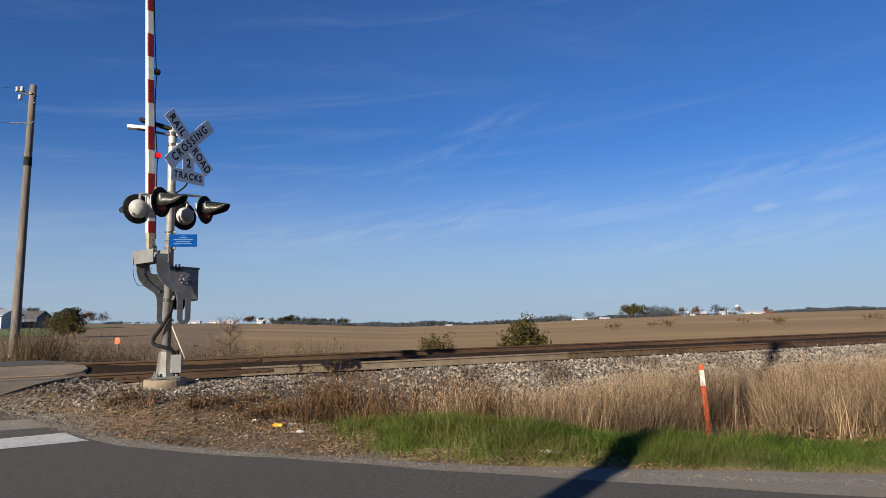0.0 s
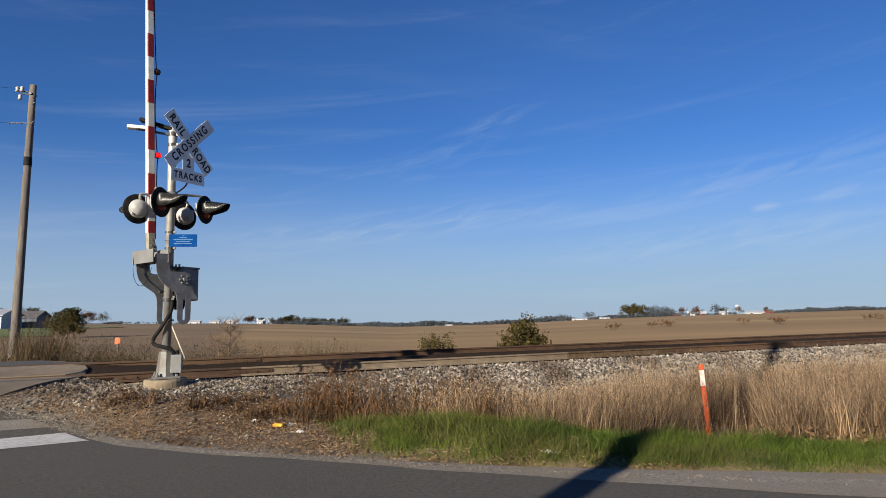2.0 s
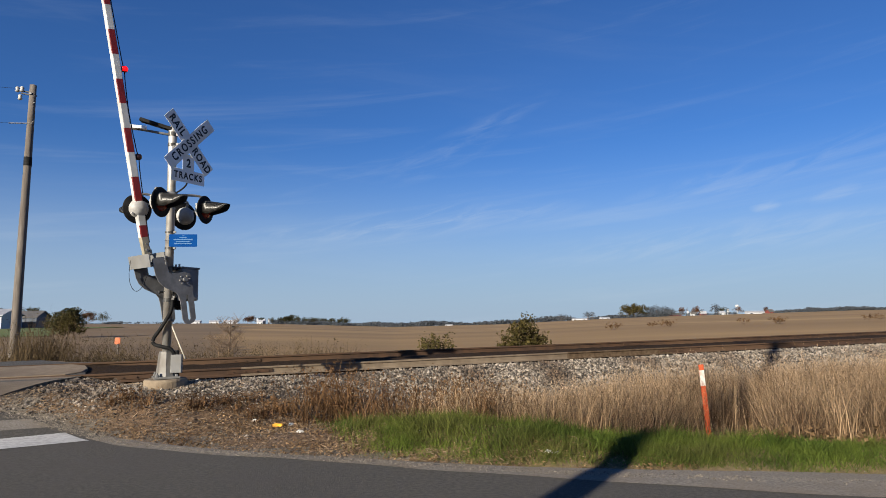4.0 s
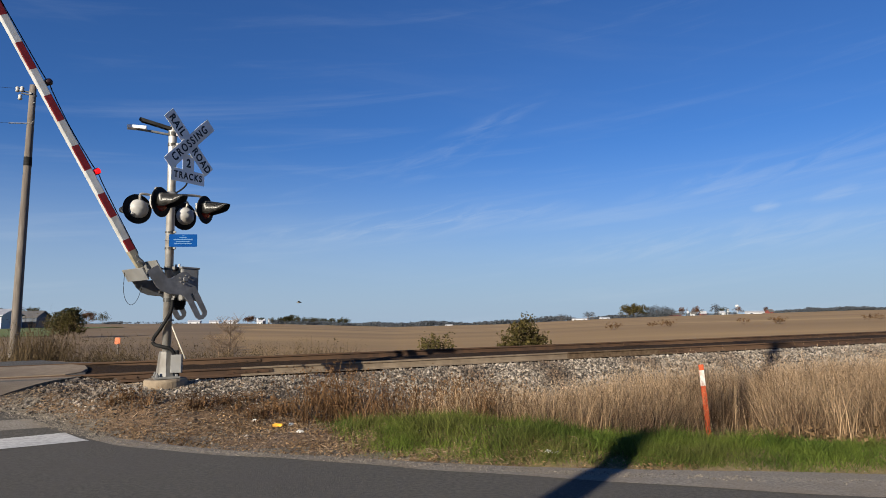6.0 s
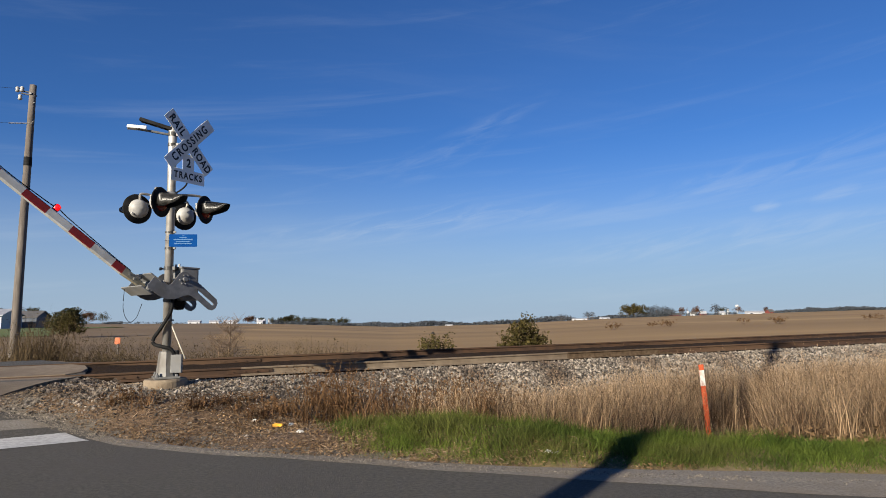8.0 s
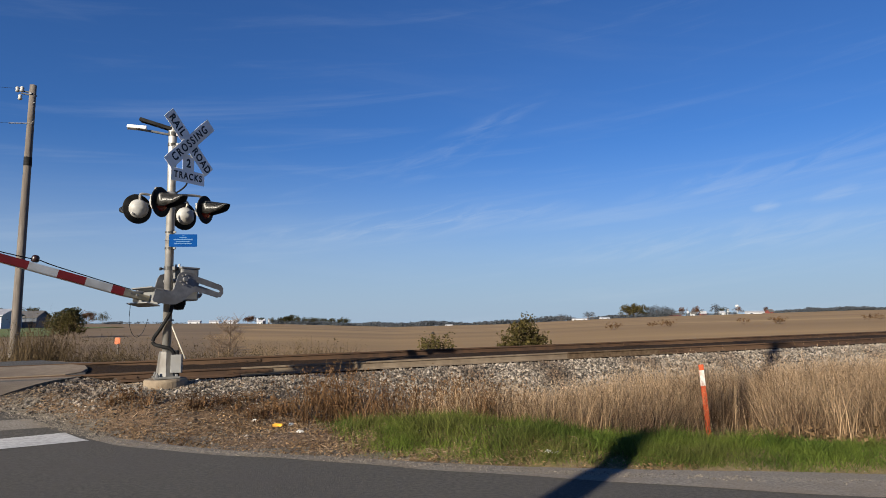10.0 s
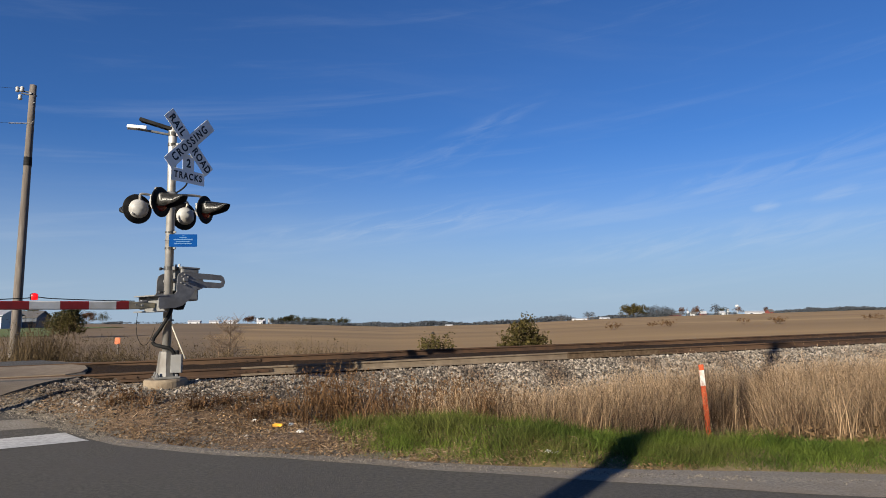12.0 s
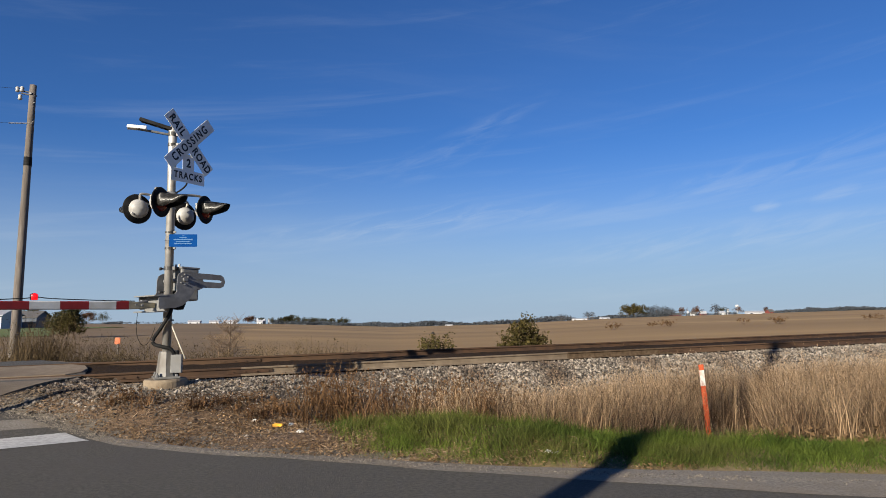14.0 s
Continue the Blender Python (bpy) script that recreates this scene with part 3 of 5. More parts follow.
def build_track():
    build_rail("rust-brown steel rail with a dusty pale length", 0.0, 0.342, -160, 900, True)
    build_rail("rust-brown outer rail canted above the near one", 1.51, 0.478, -160, 900)
    # ties
    me = None
    ties = empty("track_ties", TRACK_FRAME)
    tagged(ties, "weathered wooden ties bedded in the ballast", "railway ties")
    rng = random.Random(9)
    for i in range(100):
        a = -7.0 + i * 0.5
        if me is None:
            bm = bmesh.new()
            box(bm, 0.22, 2.6, 0.17, None, 0.008)
            first = part("tie", bm, M_TIE, ties)
            me = first.data
            o = first
        else:
            o = new("tie", me)
            o.parent = ties
        o.matrix_basis = pose(a + rng.uniform(-0.03, 0.03), 0.755, 0.262, math.degrees(math.atan(CANT)), 0, rng.uniform(-1, 1))


def build_crossing_panels():
    slabs = empty("level_crossing", TRACK_FRAME)
    tagged(slabs, "level crossing of pale brown concrete slabs beside the rails", "level crossing")
    for n0, n1, a_end in ((0.12, 1.40, -7.6), (1.62, 2.35, -9.6), (-0.75, -0.10, -7.65)):
        for q in range(5):
            a1 = a_end - q * 2.46
            a0 = a1 - 2.44
            bm = bmesh.new()
            if q == 0:
                lp = [(a0, n0), (a1 - 0.35, n0), (a1 - 0.08, n0 + 0.18 * (n1 - n0)), (a1, (n0 + n1) / 2), (a1 - 0.08, n1 - 0.18 * (n1 - n0)), (a1 - 0.35, n1), (a0, n1)]
            else:
                lp = [(a0, n0), (a1, n0), (a1, n1), (a0, n1)]
            top = [bm.verts.new((a, n, 0.524 + CANT * n)) for a, n in lp]
            low = [bm.verts.new((a, n, 0.33 + CANT * n)) for a, n in lp]
            bm.faces.new(top)
            bm.faces.new(low[::-1])
            for i in range(len(lp)):
                j = (i + 1) % len(lp)
                bm.faces.new((low[i], low[j], top[j], top[i]))
            bmesh.ops.recalc_face_normals(bm, faces=bm.faces)
            bmesh.ops.bevel(bm, geom=[e for e in bm.edges if all(v in top for v in e.verts)], offset=0.012, segments=1, affect="EDGES")
            part("panel", bm, M_CONCRETE, slabs)


def build_apron():
    """Pale worn approach slab from the road up to the rails."""
    A = np.linspace(-22, -8.45, 20)
    N = np.linspace(-2.4, -0.78, 8)
    V, F = [], []
    for i, n in enumerate(N):
        for j, a in enumerate(A):
            a2 = -22 + (a + 22) * (float(np.interp(n, (-2.4, -1.98, -0.78), (-8.95, -8.68, -7.95))) + 22) / 13.55
            q = T(a2, n, 0)
            V.append((q.x, q.y, float(road_z(q.x, q.y)) + 0.014))
    nj = len(A)
    for i in range(len(N) - 1):
        for j in range(nj - 1):
            F.append((i * nj + j, i * nj + j + 1, (i + 1) * nj + j + 1, (i + 1) * nj + j))
    rim = [j for j in range(nj)] + [i * nj + nj - 1 for i in range(1, len(N))]
    k = len(V)
    V += [(V[i][0], V[i][1], V[i][2] - (0.03 if i < nj else 0.16)) for i in rim]
    for q in range(len(rim) - 1):
        F.append((rim[q], k + q, k + q + 1, rim[q + 1]))
    o = raw("approach_apron", V, F, M_APRON, smooth=False)
    tagged(o, "pale brown worn approach slab up to the rails", "road", kind="structure")


build_track()
build_crossing_panels()
build_apron()


# ---------------------------------------------------------------- crossing signal with its gate
MAST = Vector((-4.675, 10.85, 0.0))
SIGN_X = Vector((math.cos(radians(62)), math.sin(radians(62)), 0))      # along the sign face
SIGN_N = Vector((math.sin(radians(62)), -math.cos(radians(62)), 0))     # out of the sign face
ARM_E = Vector((-math.cos(radians(49.9)), -math.sin(radians(49.9)), 0))  # along the lowered arm
ARM_N = Vector((-ARM_E.y, ARM_E.x, 0))                                   # along the gate shaft
PIVOT = Vector((-4.621, 11.001, 2.203))
UP = Vector((0, 0, 1))


def axes(x, y, z, o):
    return Matrix(((x.x, y.x, z.x, o.x), (x.y, y.y, z.y, o.y), (x.z, y.z, z.z, o.z), (0, 0, 0, 1)))


def sign_at(p):
    """Frame of a sign face at p: x along, y up, z out."""
    return axes(SIGN_X, UP, SIGN_N, p)


def build_crossbuck(signal, c, flip, named):
    face = sign_at(c)
    if flip:
        face = axes(-SIGN_X, UP, -SIGN_N, c)
    for s, dz in ((-1, 0.0), (1, 0.016)):
        m = face @ pose(0, 0, dz, 0, 0, 45 * s)
        b = flat_plate("crossbuck_blade", [rounded(-0.61, -0.1145, 0.61, 0.1145, 0.012, 3)], 0.006, M_SIGN_WHITE, signal, "white crossbuck blade with black lettering", m)
        if named:
            if s > 0:
                lettering("word", "CROSSING", 0.185, M_SIGN_BLACK, b, m @ pose(0, 0, 0.0045), 0.84, 1.36)
            else:
                lettering("word", "RAIL", 0.185, M_SIGN_BLACK, b, m @ pose(-0.36, 0, 0.0045), 0.88, 1.22)
                lettering("word", "ROAD", 0.185, M_SIGN_BLACK, b, m @ pose(0.36, 0, 0.0045), 0.84, 1.16)
    return face


def lamp_unit(signal, c, z_out, mast_side):
    """One flashing lamp: black background disc, grey back dome, red lens, long hood."""
    side = UP.cross(z_out).normalized()
    m = axes(side, UP, z_out, c)
    bm = bmesh.new()
    lathe(bm, [(0, 0.012), (0.235, 0.012), (0.25, 0.004), (0.25, -0.004), (0.24, -0.012), (0, -0.012)], m, 32)
    disc = part("lamp_unit", bm, M_BLACK, signal, "round black background disc of a flashing lamp", True)
    bm = bmesh.new()
    prof = [(0.155, -0.012), (0.158, -0.05), (0.15, -0.085), (0.125, -0.125), (0.08, -0.155), (0.03, -0.168), (0, -0.17)]
    lathe(bm, prof, m, 28)
    box(bm, 0.05, 0.03, 0.03, m @ pose(0.12, -0.1, -0.09, 0, 0, 20), 0.004)
    box(bm, 0.05, 0.03, 0.03, m @ pose(-0.12, 0.09, -0.09, 0, 0, 20), 0.004)
    part("back_dome", bm, M_LAMP_BACK, disc, "light grey domed housing", True)
    bm = bmesh.new()
    lathe(bm, [(0.153, 0.012), (0.15, 0.03), (0.1, 0.05), (0, 0.06)], m, 24)
    part("lens", bm, M_LENS, disc, "dark red lens", True)
    bm = bmesh.new()
    k, L = 22, 0.46
    rows = []
    for q in range(5):
        t = q / 4
        row = []
        for i in range(k + 1):
            a = radians(-30 + 240 * i / k)
            cut = L * (0.74 + 0.26 * math.sin(a)) if math.sin(a) > 0 else L * 0.74 * (1 + math.sin(a) * 1.3)
            r = 0.165 - 0.05 * t
            row.append(bm.verts.new(m @ Vector((r * math.cos(a), r * math.sin(a) - 0.03 * t, 0.01 + cut * t))))
        rows.append(row)
    for r0, r1 in zip(rows, rows[1:]):
        for i in range(k):
            bm.faces.new((r0[i], r0[i + 1], r1[i + 1], r1[i]))
    bmesh.ops.solidify(bm, geom=bm.faces[:], thickness=0.004)
    part("hood", bm, M_HOOD, disc, "long black visor", True)
    bm = bmesh.new()
    tube(bm, [tuple(c - z_out * 0.08 + UP * 0.15), tuple(c - z_out * 0.10 + UP * 0.24), tuple(c * 0.6 + mast_side * 0.4 - z_out * 0.06 + UP * 0.24), tuple(mast_side + UP * 0.2)], 0.022, 8)
    part("lamp_bracket", bm, M_ALU, disc)
    return disc


def build_signal():
    base = Vector((MAST.x, MAST.y, 0.40))
    s = empty("crossing_signal")
    tagged(s, "aluminium crossing signal mast with crossbuck, lamps and gate, on concrete", "crossing signal")
    # footing
    bm = bmesh.new()
    lathe(bm, [(0, -0.35), (0.36, -0.35), (0.345, 0.12), (0.325, 0.15), (0, 0.15)], Matrix.Translation(base), 28)
    part("footing", bm, M_FOUNDATION, s, "round concrete footing", False)
    # cast base, four-sided and flaring, with lugs and bolts
    bm = bmesh.new()
    w0, w1 = 0.165, 0.115
    z0, z1 = base.z + 0.18, base.z + 0.60
    vs = []
    for w, z in ((w0, z0), (w1, z1)):
        vs.append([bm.verts.new((MAST.x + w * math.cos(a), MAST.y + w * math.sin(a), z)) for a in [radians(22.5 + 45 * i) for i in range(8)]])
    for i in range(8):
        bm.faces.new((vs[0][i], vs[0][(i + 1) % 8], vs[1][(i + 1) % 8], vs[1][i]))
    bm.faces.new(vs[1])
    bm.faces.new(vs[0][::-1])
    box(bm, 0.40, 0.40, 0.035, pose(MAST.x, MAST.y, base.z + 0.175, 0, 0, 30), 0.006)
    cast = part("mast_base", bm, M_CAST, s, "flared cast aluminium base")
    for a in (75, 165, 255, 345):
        bm = bmesh.new()
        p = Vector((MAST.x + 0.215 * math.cos(radians(a)), MAST.y + 0.215 * math.sin(radians(a)), base.z + 0.15))
        rod(bm, p, p + UP * 0.11, 0.016, seg=8)
        rod(bm, p + UP * 0.04, p + UP * 0.075, 0.03, seg=6)
        part("anchor_bolt", bm, M_GALV, cast)
    # junction box on the base
    bm = bmesh.new()
    box(bm, 0.17, 0.12, 0.30, pose(MAST.x + 0.20, MAST.y - 0.06, base.z + 0.40, 0, 0, 12), 0.01)
    jb = part("junction_box", bm, M_BOX, s, "light grey junction box")
    for yo, za, zb in ((-0.06, 0.55, 0.62), (-0.04, 0.15, 0.26)):
        bm = bmesh.new()
        rod(bm, (MAST.x + 0.20, MAST.y + yo, base.z + za), (MAST.x + 0.20, MAST.y + yo, base.z + zb), 0.038, seg=10)
        part("conduit_fitting", bm, M_BLACK, jb)
    # mast
    bm = bmesh.new()
    lathe(bm, [(0, 0.5), (0.07, 0.5), (0.07, 4.45), (0.066, 4.47), (0, 4.475)], Matrix.Translation((MAST.x, MAST.y, 0.4)), 24)
    part("mast", bm, M_ALU, s, "round aluminium mast", True)
    for z, h in ((2.93 - 0.04, 0.03), (2.74, 0.03), (3.02, 0.03), (1.86, 0.06), (2.40, 0.06), (3.62, 0.07), (4.55, 0.05), (4.74, 0.07), (1.52, 0.03)):
        bm = bmesh.new()
        lathe(bm, [(0.071, -h / 2), (0.08, -h / 2), (0.08, h / 2), (0.071, h / 2)], Matrix.Translation((MAST.x, MAST.y, z)), 20)
        box(bm, 0.05, 0.03, h, pose(MAST.x + 0.085, MAST.y - 0.02, z))
        part("mast_band", bm, M_HOOD if z > 4.5 or z in (1.86, 2.40, 2.74, 3.02) else M_GALV, s)
    # crossbuck
    c = Vector((-4.279, 10.594, 1.5 + 3.005))
    face = build_crossbuck(s, c, False, True)
    low = flat_plate("tracks_plate", [[(-0.34, -0.685), (0.34, -0.685), (0.34, -0.47), (0.115, -0.47), (0.115, -0.20), (-0.115, -0.20), (-0.115, -0.47), (-0.34, -0.47)]],
                     0.006, M_SIGN_WHITE, s, "white plate under the crossbuck giving the number of tracks", face @ pose(0, 0, -0.012))
    lettering("word", "TRACKS", 0.155, M_SIGN_BLACK, low, face @ pose(0, -0.577, -0.0075), 0.84, 1.28)
    lettering("number", "2", 0.20, M_SIGN_BLACK, low, face @ pose(0, -0.355, -0.0075), 0.9)
    for z in (0.0, -0.5):
        a = c + UP * z - SIGN_N * 0.02
        bm = bmesh.new()
        rod(bm, a, Vector((MAST.x, MAST.y, a.z)), 0.02, seg=8)
        box(bm, 0.10, 0.10, 0.06, pose(MAST.x + 0.08, MAST.y - 0.03, a.z, 0, 0, 30), 0.01)
        part("sign_bracket", bm, M_GALV, s)
    bm = bmesh.new()
    tube(bm, [tuple(c - UP * 0.60 - SIGN_N * 0.03), tuple(c - UP * 0.72 - SIGN_N * 0.06), (MAST.x + 0.12, MAST.y - 0.05, c.z - 0.80), (MAST.x, MAST.y, c.z - 0.78)], 0.014, 8)
    part("sign_strut", bm, M_CABLE, s)
    # two small plates on arms at the mast head, one pale and one dark
    for ang, off, ln, mt, lab, zz, tilt in ((203, 0.57, 0.30, M_SIGN_WHITE, "pale plate on a short arm at the mast head", 4.785, 0), (190, 0.27, 0.56, M_BLACK, "dark tilted plate on a short arm", 4.885, -17)):
        d = Vector((math.cos(radians(ang)), math.sin(radians(ang)), 0))
        bm = bmesh.new()
        box(bm, ln, 0.15, 0.06, Matrix.Translation((MAST.x, MAST.y, zz)) @ Matrix.Translation(d * off) @ pose(0, 0, 0.02, 0, tilt, ang), 0.012)
        pl = part("head_plate", bm, mt, s, lab)
        bm = bmesh.new()
        rod(bm, Vector((MAST.x, MAST.y, zz - 0.06)), Vector((MAST.x, MAST.y, zz)) + d * off, 0.022, seg=8)
        part("plate_arm", bm, M_GALV, pl)
    # flashing lamps, a pair each way
    for way, z_out, off, h, sides in ((SIGN_N, Vector((math.sin(radians(78)), -math.cos(radians(78)), 0)), 0.23, 3.465, (-0.38, 0.54)), (-SIGN_N, Vector((-math.sin(radians(54)), math.cos(radians(54)), 0)), 0.235, 3.38, (-0.47, 0.47))):
        mid = Vector((MAST.x, MAST.y, h))
        for q in sides:
            lamp_unit(s, mid + way * off + SIGN_X * q, z_out, Vector((MAST.x, MAST.y, h)))
    bm = bmesh.new()
    lathe(bm, [(0.072, -0.09), (0.115, -0.06), (0.115, 0.06), (0.072, 0.09)], Matrix.Translation((MAST.x, MAST.y, 3.63)), 18)
    box(bm, 0.12, 0.12, 0.14, pose(MAST.x, MAST.y, 3.66, 0, 0, 62), 0.015)
    part("lamp_junction", bm, M_GALV, s, "cast fitting that carries the lamp arms", True)
    # blue notice
    bx = Vector((math.cos(radians(8)), math.sin(radians(8)), 0))
    m = axes(bx, UP, Vector((bx.y, -bx.x, 0)), Vector((-4.37, 10.66, 2.85)))
    pl = flat_plate("blue_notice", [rounded(-0.225, -0.105, 0.225, 0.105, 0.015, 3)], 0.005, M_SIGN_BLUE, s, "small blue notice with lines of white print", m)
    for yy, w, hh in ((0.080, 0.03, 0.010), (0.050, 0.12, 0.014), (0.018, 0.31, 0.018), (-0.018, 0.23, 0.016), (-0.052, 0.29, 0.016)):
        bm = bmesh.new()
        box(bm, w, hh, 0.002, m @ pose(0, yy, 0.0035))
        part("print_line", bm, M_NOTICE_INK, pl)
    # gate machine
    gm = axes(-ARM_E, ARM_N, UP, PIVOT)
    bm = bmesh.new()
    box(bm, 0.31, 0.40, 0.56, gm @ pose(0.165, 0.0, -0.075), 0.03)
    gb = part("gate_machine", bm, M_BOX, s, "grey gate machine housing clamped to the mast")
    bm = bmesh.new()
    box(bm, 0.33, 0.42, 0.03, gm @ pose(0.165, 0.0, 0.21, 0, 2, 0), 0.008)
    part("machine_lid", bm, M_GALV, gb)
    bm = bmesh.new()
    rod(bm, PIVOT - ARM_N * 0.38, PIVOT + ARM_N * 0.36, 0.035, seg=14)
    part("gate_shaft", bm, M_GALV, gb)
    # clamps round the mast, each a block with two long bolts
    for zz in (0.20, -0.20):
        bm = bmesh.new()
        box(bm, 0.16, 0.20, 0.05, gm @ pose(-0.03, -0.06, zz), 0.008)
        for yy in (-0.14, 0.06):
            rod(bm, gm @ Vector((-0.22, yy, zz)), gm @ Vector((0.06, yy, zz)), 0.013, seg=6)
            rod(bm, gm @ Vector((-0.215, yy, zz)), gm @ Vector((-0.185, yy, zz)), 0.028, seg=6)
        part("mast_clamp", bm, M_HOOD, gb, "dark clamp with long bolts")
    for yy in (-0.12, 0.0, 0.12):
        bm = bmesh.new()
        rod(bm, gm @ Vector((0.0, yy, 0.225)), gm @ Vector((0.0, yy, 0.275)), 0.018, seg=8)
        part("lid_bolt", bm, M_ALU, gb)
    bm = bmesh.new()
    lathe(bm, [(0, -0.15), (0.08, -0.14), (0.115, -0.05), (0.115, 0.06), (0, 0.06)], gm @ pose(0.10, -0.06, -0.36), 18)
    box(bm, 0.10, 0.12, 0.14, gm @ pose(0.03, 0.0, -0.37, 0, 25, 0), 0.01)
    part("gate_motor", bm, M_BLACK, gb, "dark motor housing under the machine", True)
    # black hoses
    bm = bmesh.new()
    x, y = MAST.x, MAST.y
    tube(bm, [(x + 0.12, y - 0.10, 1.86), (x + 0.10, y - 0.12, 1.66), (x - 0.04, y - 0.14, 1.40), (x - 0.17, y - 0.12, 1.22), (x - 0.16, y - 0.12, 1.13), (x - 0.02, y - 0.13, 1.085),
              (x + 0.12, y - 0.11, 1.04), (x + 0.19, y - 0.08, 0.90), (x + 0.20, y - 0.06, 0.78), (x + 0.20, y - 0.06, 0.70)], 0.03, 10)
    part("hose", bm, M_CABLE, s, "black flexible conduit", True)
    return s


PLATE = [(0.40, 0.265), (0.43, 0.30), (0.43, 0.47), (0.40, 0.495), (0.14, 0.475), (0.03, 0.44), (-0.07, 0.36), (-0.14, 0.26), (-0.20, 0.175), (-0.27, 0.14), (-0.37, 0.13),
         (-0.66, 0.135), (-0.73, 0.105), (-0.76, 0.03), (-0.735, -0.055), (-0.68, -0.095), (-0.40, -0.11), (-0.22, -0.115), (-0.12, -0.14), (0.03, -0.13), (0.10, -0.09), (0.125, -0.02), (0.13, 0.20), (0.16, 0.25)]
SLOT = [(-0.27, 0.025), (-0.27, -0.015), (-0.67, -0.005), (-0.695, 0.018), (-0.67, 0.042)]


def build_gate(signal):
    """The moving arm. Its own frame: x along the arm, y along the shaft, z up when lowered, origin at the shaft."""
    bm = bmesh.new()
    r0, L = 0.795, 7.9
    marks = [0.36, r0, r0 + 0.2]
    while marks[-1] + 0.406 < L:
        marks.append(marks[-1] + 0.406)
    rows = []
    for r in marks:
        t = (r - 0.56) / (L - 0.56)
        hh, th = 0.066 - 0.018 * t, 0.054 - 0.016 * t
        if r < 0.6:
            hh, th = 0.045, 0.03
        ring = []
        for y, z in ((-th, -hh * 0.8), (-th * 0.8, -hh), (th * 0.8, -hh), (th, -hh * 0.8), (th, hh * 0.8), (th * 0.8, hh), (-th * 0.8, hh), (-th, hh * 0.8)):
            ring.append(bm.verts.new((r, y, -0.431 + z)))
        rows.append(ring)
    for q, (a, b) in enumerate(zip(rows, rows[1:])):
        for i in range(8):
            j = (i + 1) % 8
            f = bm.faces.new((a[i], b[i], b[j], a[j]))
            f.material_index = 2 if q == 0 else (1 if (q % 2 == 1) else 0)
            if q > 0 and i in (1, 5):
                f.material_index = 0
    bm.faces.new(rows[0])
    bm.faces.new(rows[-1][::-1])
    bmesh.ops.recalc_face_normals(bm, faces=bm.faces)
    arm = part("gate_arm", bm, [M_ARM_WHITE, M_ARM_RED, M_ARM_BASE], signal, "long gate arm with red and white reflective bands")
    # side plates with the counterweight tails
    pm = Matrix(((1, 0, 0, 0), (0, 0, 1, 0), (0, -1, 0, 0), (0, 0, 0, 1)))
    for y, lab in ((0.30, "grey steel side plate with a slotted counterweight tail"), (-0.41, "grey steel side plate with a slotted counterweight tail")):
        pl = flat_plate("side_plate", [PLATE, SLOT], 0.016, M_GALV, arm, lab, Matrix.Translation((0, y, 0)) @ pm)
        for a, o in ((0.0, 0.0), (0.05, -0.05), (0.06, 0.055), (-0.06, -0.045), (-0.055, 0.05), (0.0, 0.085), (0.0, -0.085)):
            bm = bmesh.new()
            d = 0.012 if y > 0 else -0.012
            rod(bm, (a, y, -o), (a, y + d * 2.2, -o), 0.022 if (a, o) == (0, 0) else 0.014, seg=6)
            part("bolt", bm, M_ALU, pl)
    # channel across the plates that holds the arm
    bm = bmesh.new()
    box(bm, 0.22, 0.74, 0.02, pose(0.40, -0.055, -0.275), 0.003)
    box(bm, 0.22, 0.74, 0.02, pose(0.40, -0.055, -0.535), 0.003)
    box(bm, 0.014, 0.72, 0.25, pose(0.325, -0.055, -0.405), 0.003)
    box(bm, 0.05, 0.08, 0.08, pose(0.33, 0.12, -0.405), 0.008)
    part("arm_channel", bm, M_BOX, arm, "pale grey channel holding the arm butt")
    bm = bmesh.new()
    box(bm, 0.10, 0.07, 0.04, pose(0.53, 0.0, -0.36), 0.006)
    box(bm, 0.16, 0.09, 0.03, pose(0.58, 0.0, -0.375, 0, 12, 0), 0.006)
    rod(bm, (0.58, -0.07, -0.431), (0.58, 0.07, -0.431), 0.02, seg=8)
    rod(bm, (0.68, -0.055, -0.42), (0.68, 0.055, -0.42), 0.014, seg=8)
    part("arm_clamp", bm, M_GALV, arm)
    bm = bmesh.new()
    tube(bm, [(0.70, 0.03, -0.36), (1.2, 0.03, -0.352), (1.9, 0.03, -0.33), (2.10, 0.02, -0.31), (2.3, 0.02, -0.33), (2.9, 0.03, -0.358), (3.45, 0.03, -0.335), (3.6, 0.02, -0.31), (3.8, 0.02, -0.335), (5.2, 0.03, -0.37), (7.6, 0.02, -0.385)], 0.008, 6)
    part("arm_cable", bm, M_CABLE, arm)
    lamps = []
    for r in (2.142, 3.61):
        piv = Vector((r, 0.0, -0.305))
        bm = bmesh.new()
        seg = 20
        m0 = Matrix.Diagonal((0.86, 0.86, 0.86, 1))
        lathe(bm, [(0, -0.055), (0.045, -0.055), (0.058, -0.045), (0.062, 0.02), (0.055, 0.045), (0.03, 0.062), (0, 0.066)], m0, seg)
        for f in bm.faces:
            f.material_index = 1 if f.calc_center_median().y > 0.028 else 0
            f.smooth = True
        lp = part("arm_lamp", bm, [M_LAMP_DARK, M_LAMP_LIT], arm, "small red warning lamp on the arm, one face lit")
        lp.matrix_basis = Matrix.Translation(piv)
        lamps.append((lp, piv))
    return arm, lamps


signal = build_signal()
gate_arm, arm_lamps = build_gate(signal)


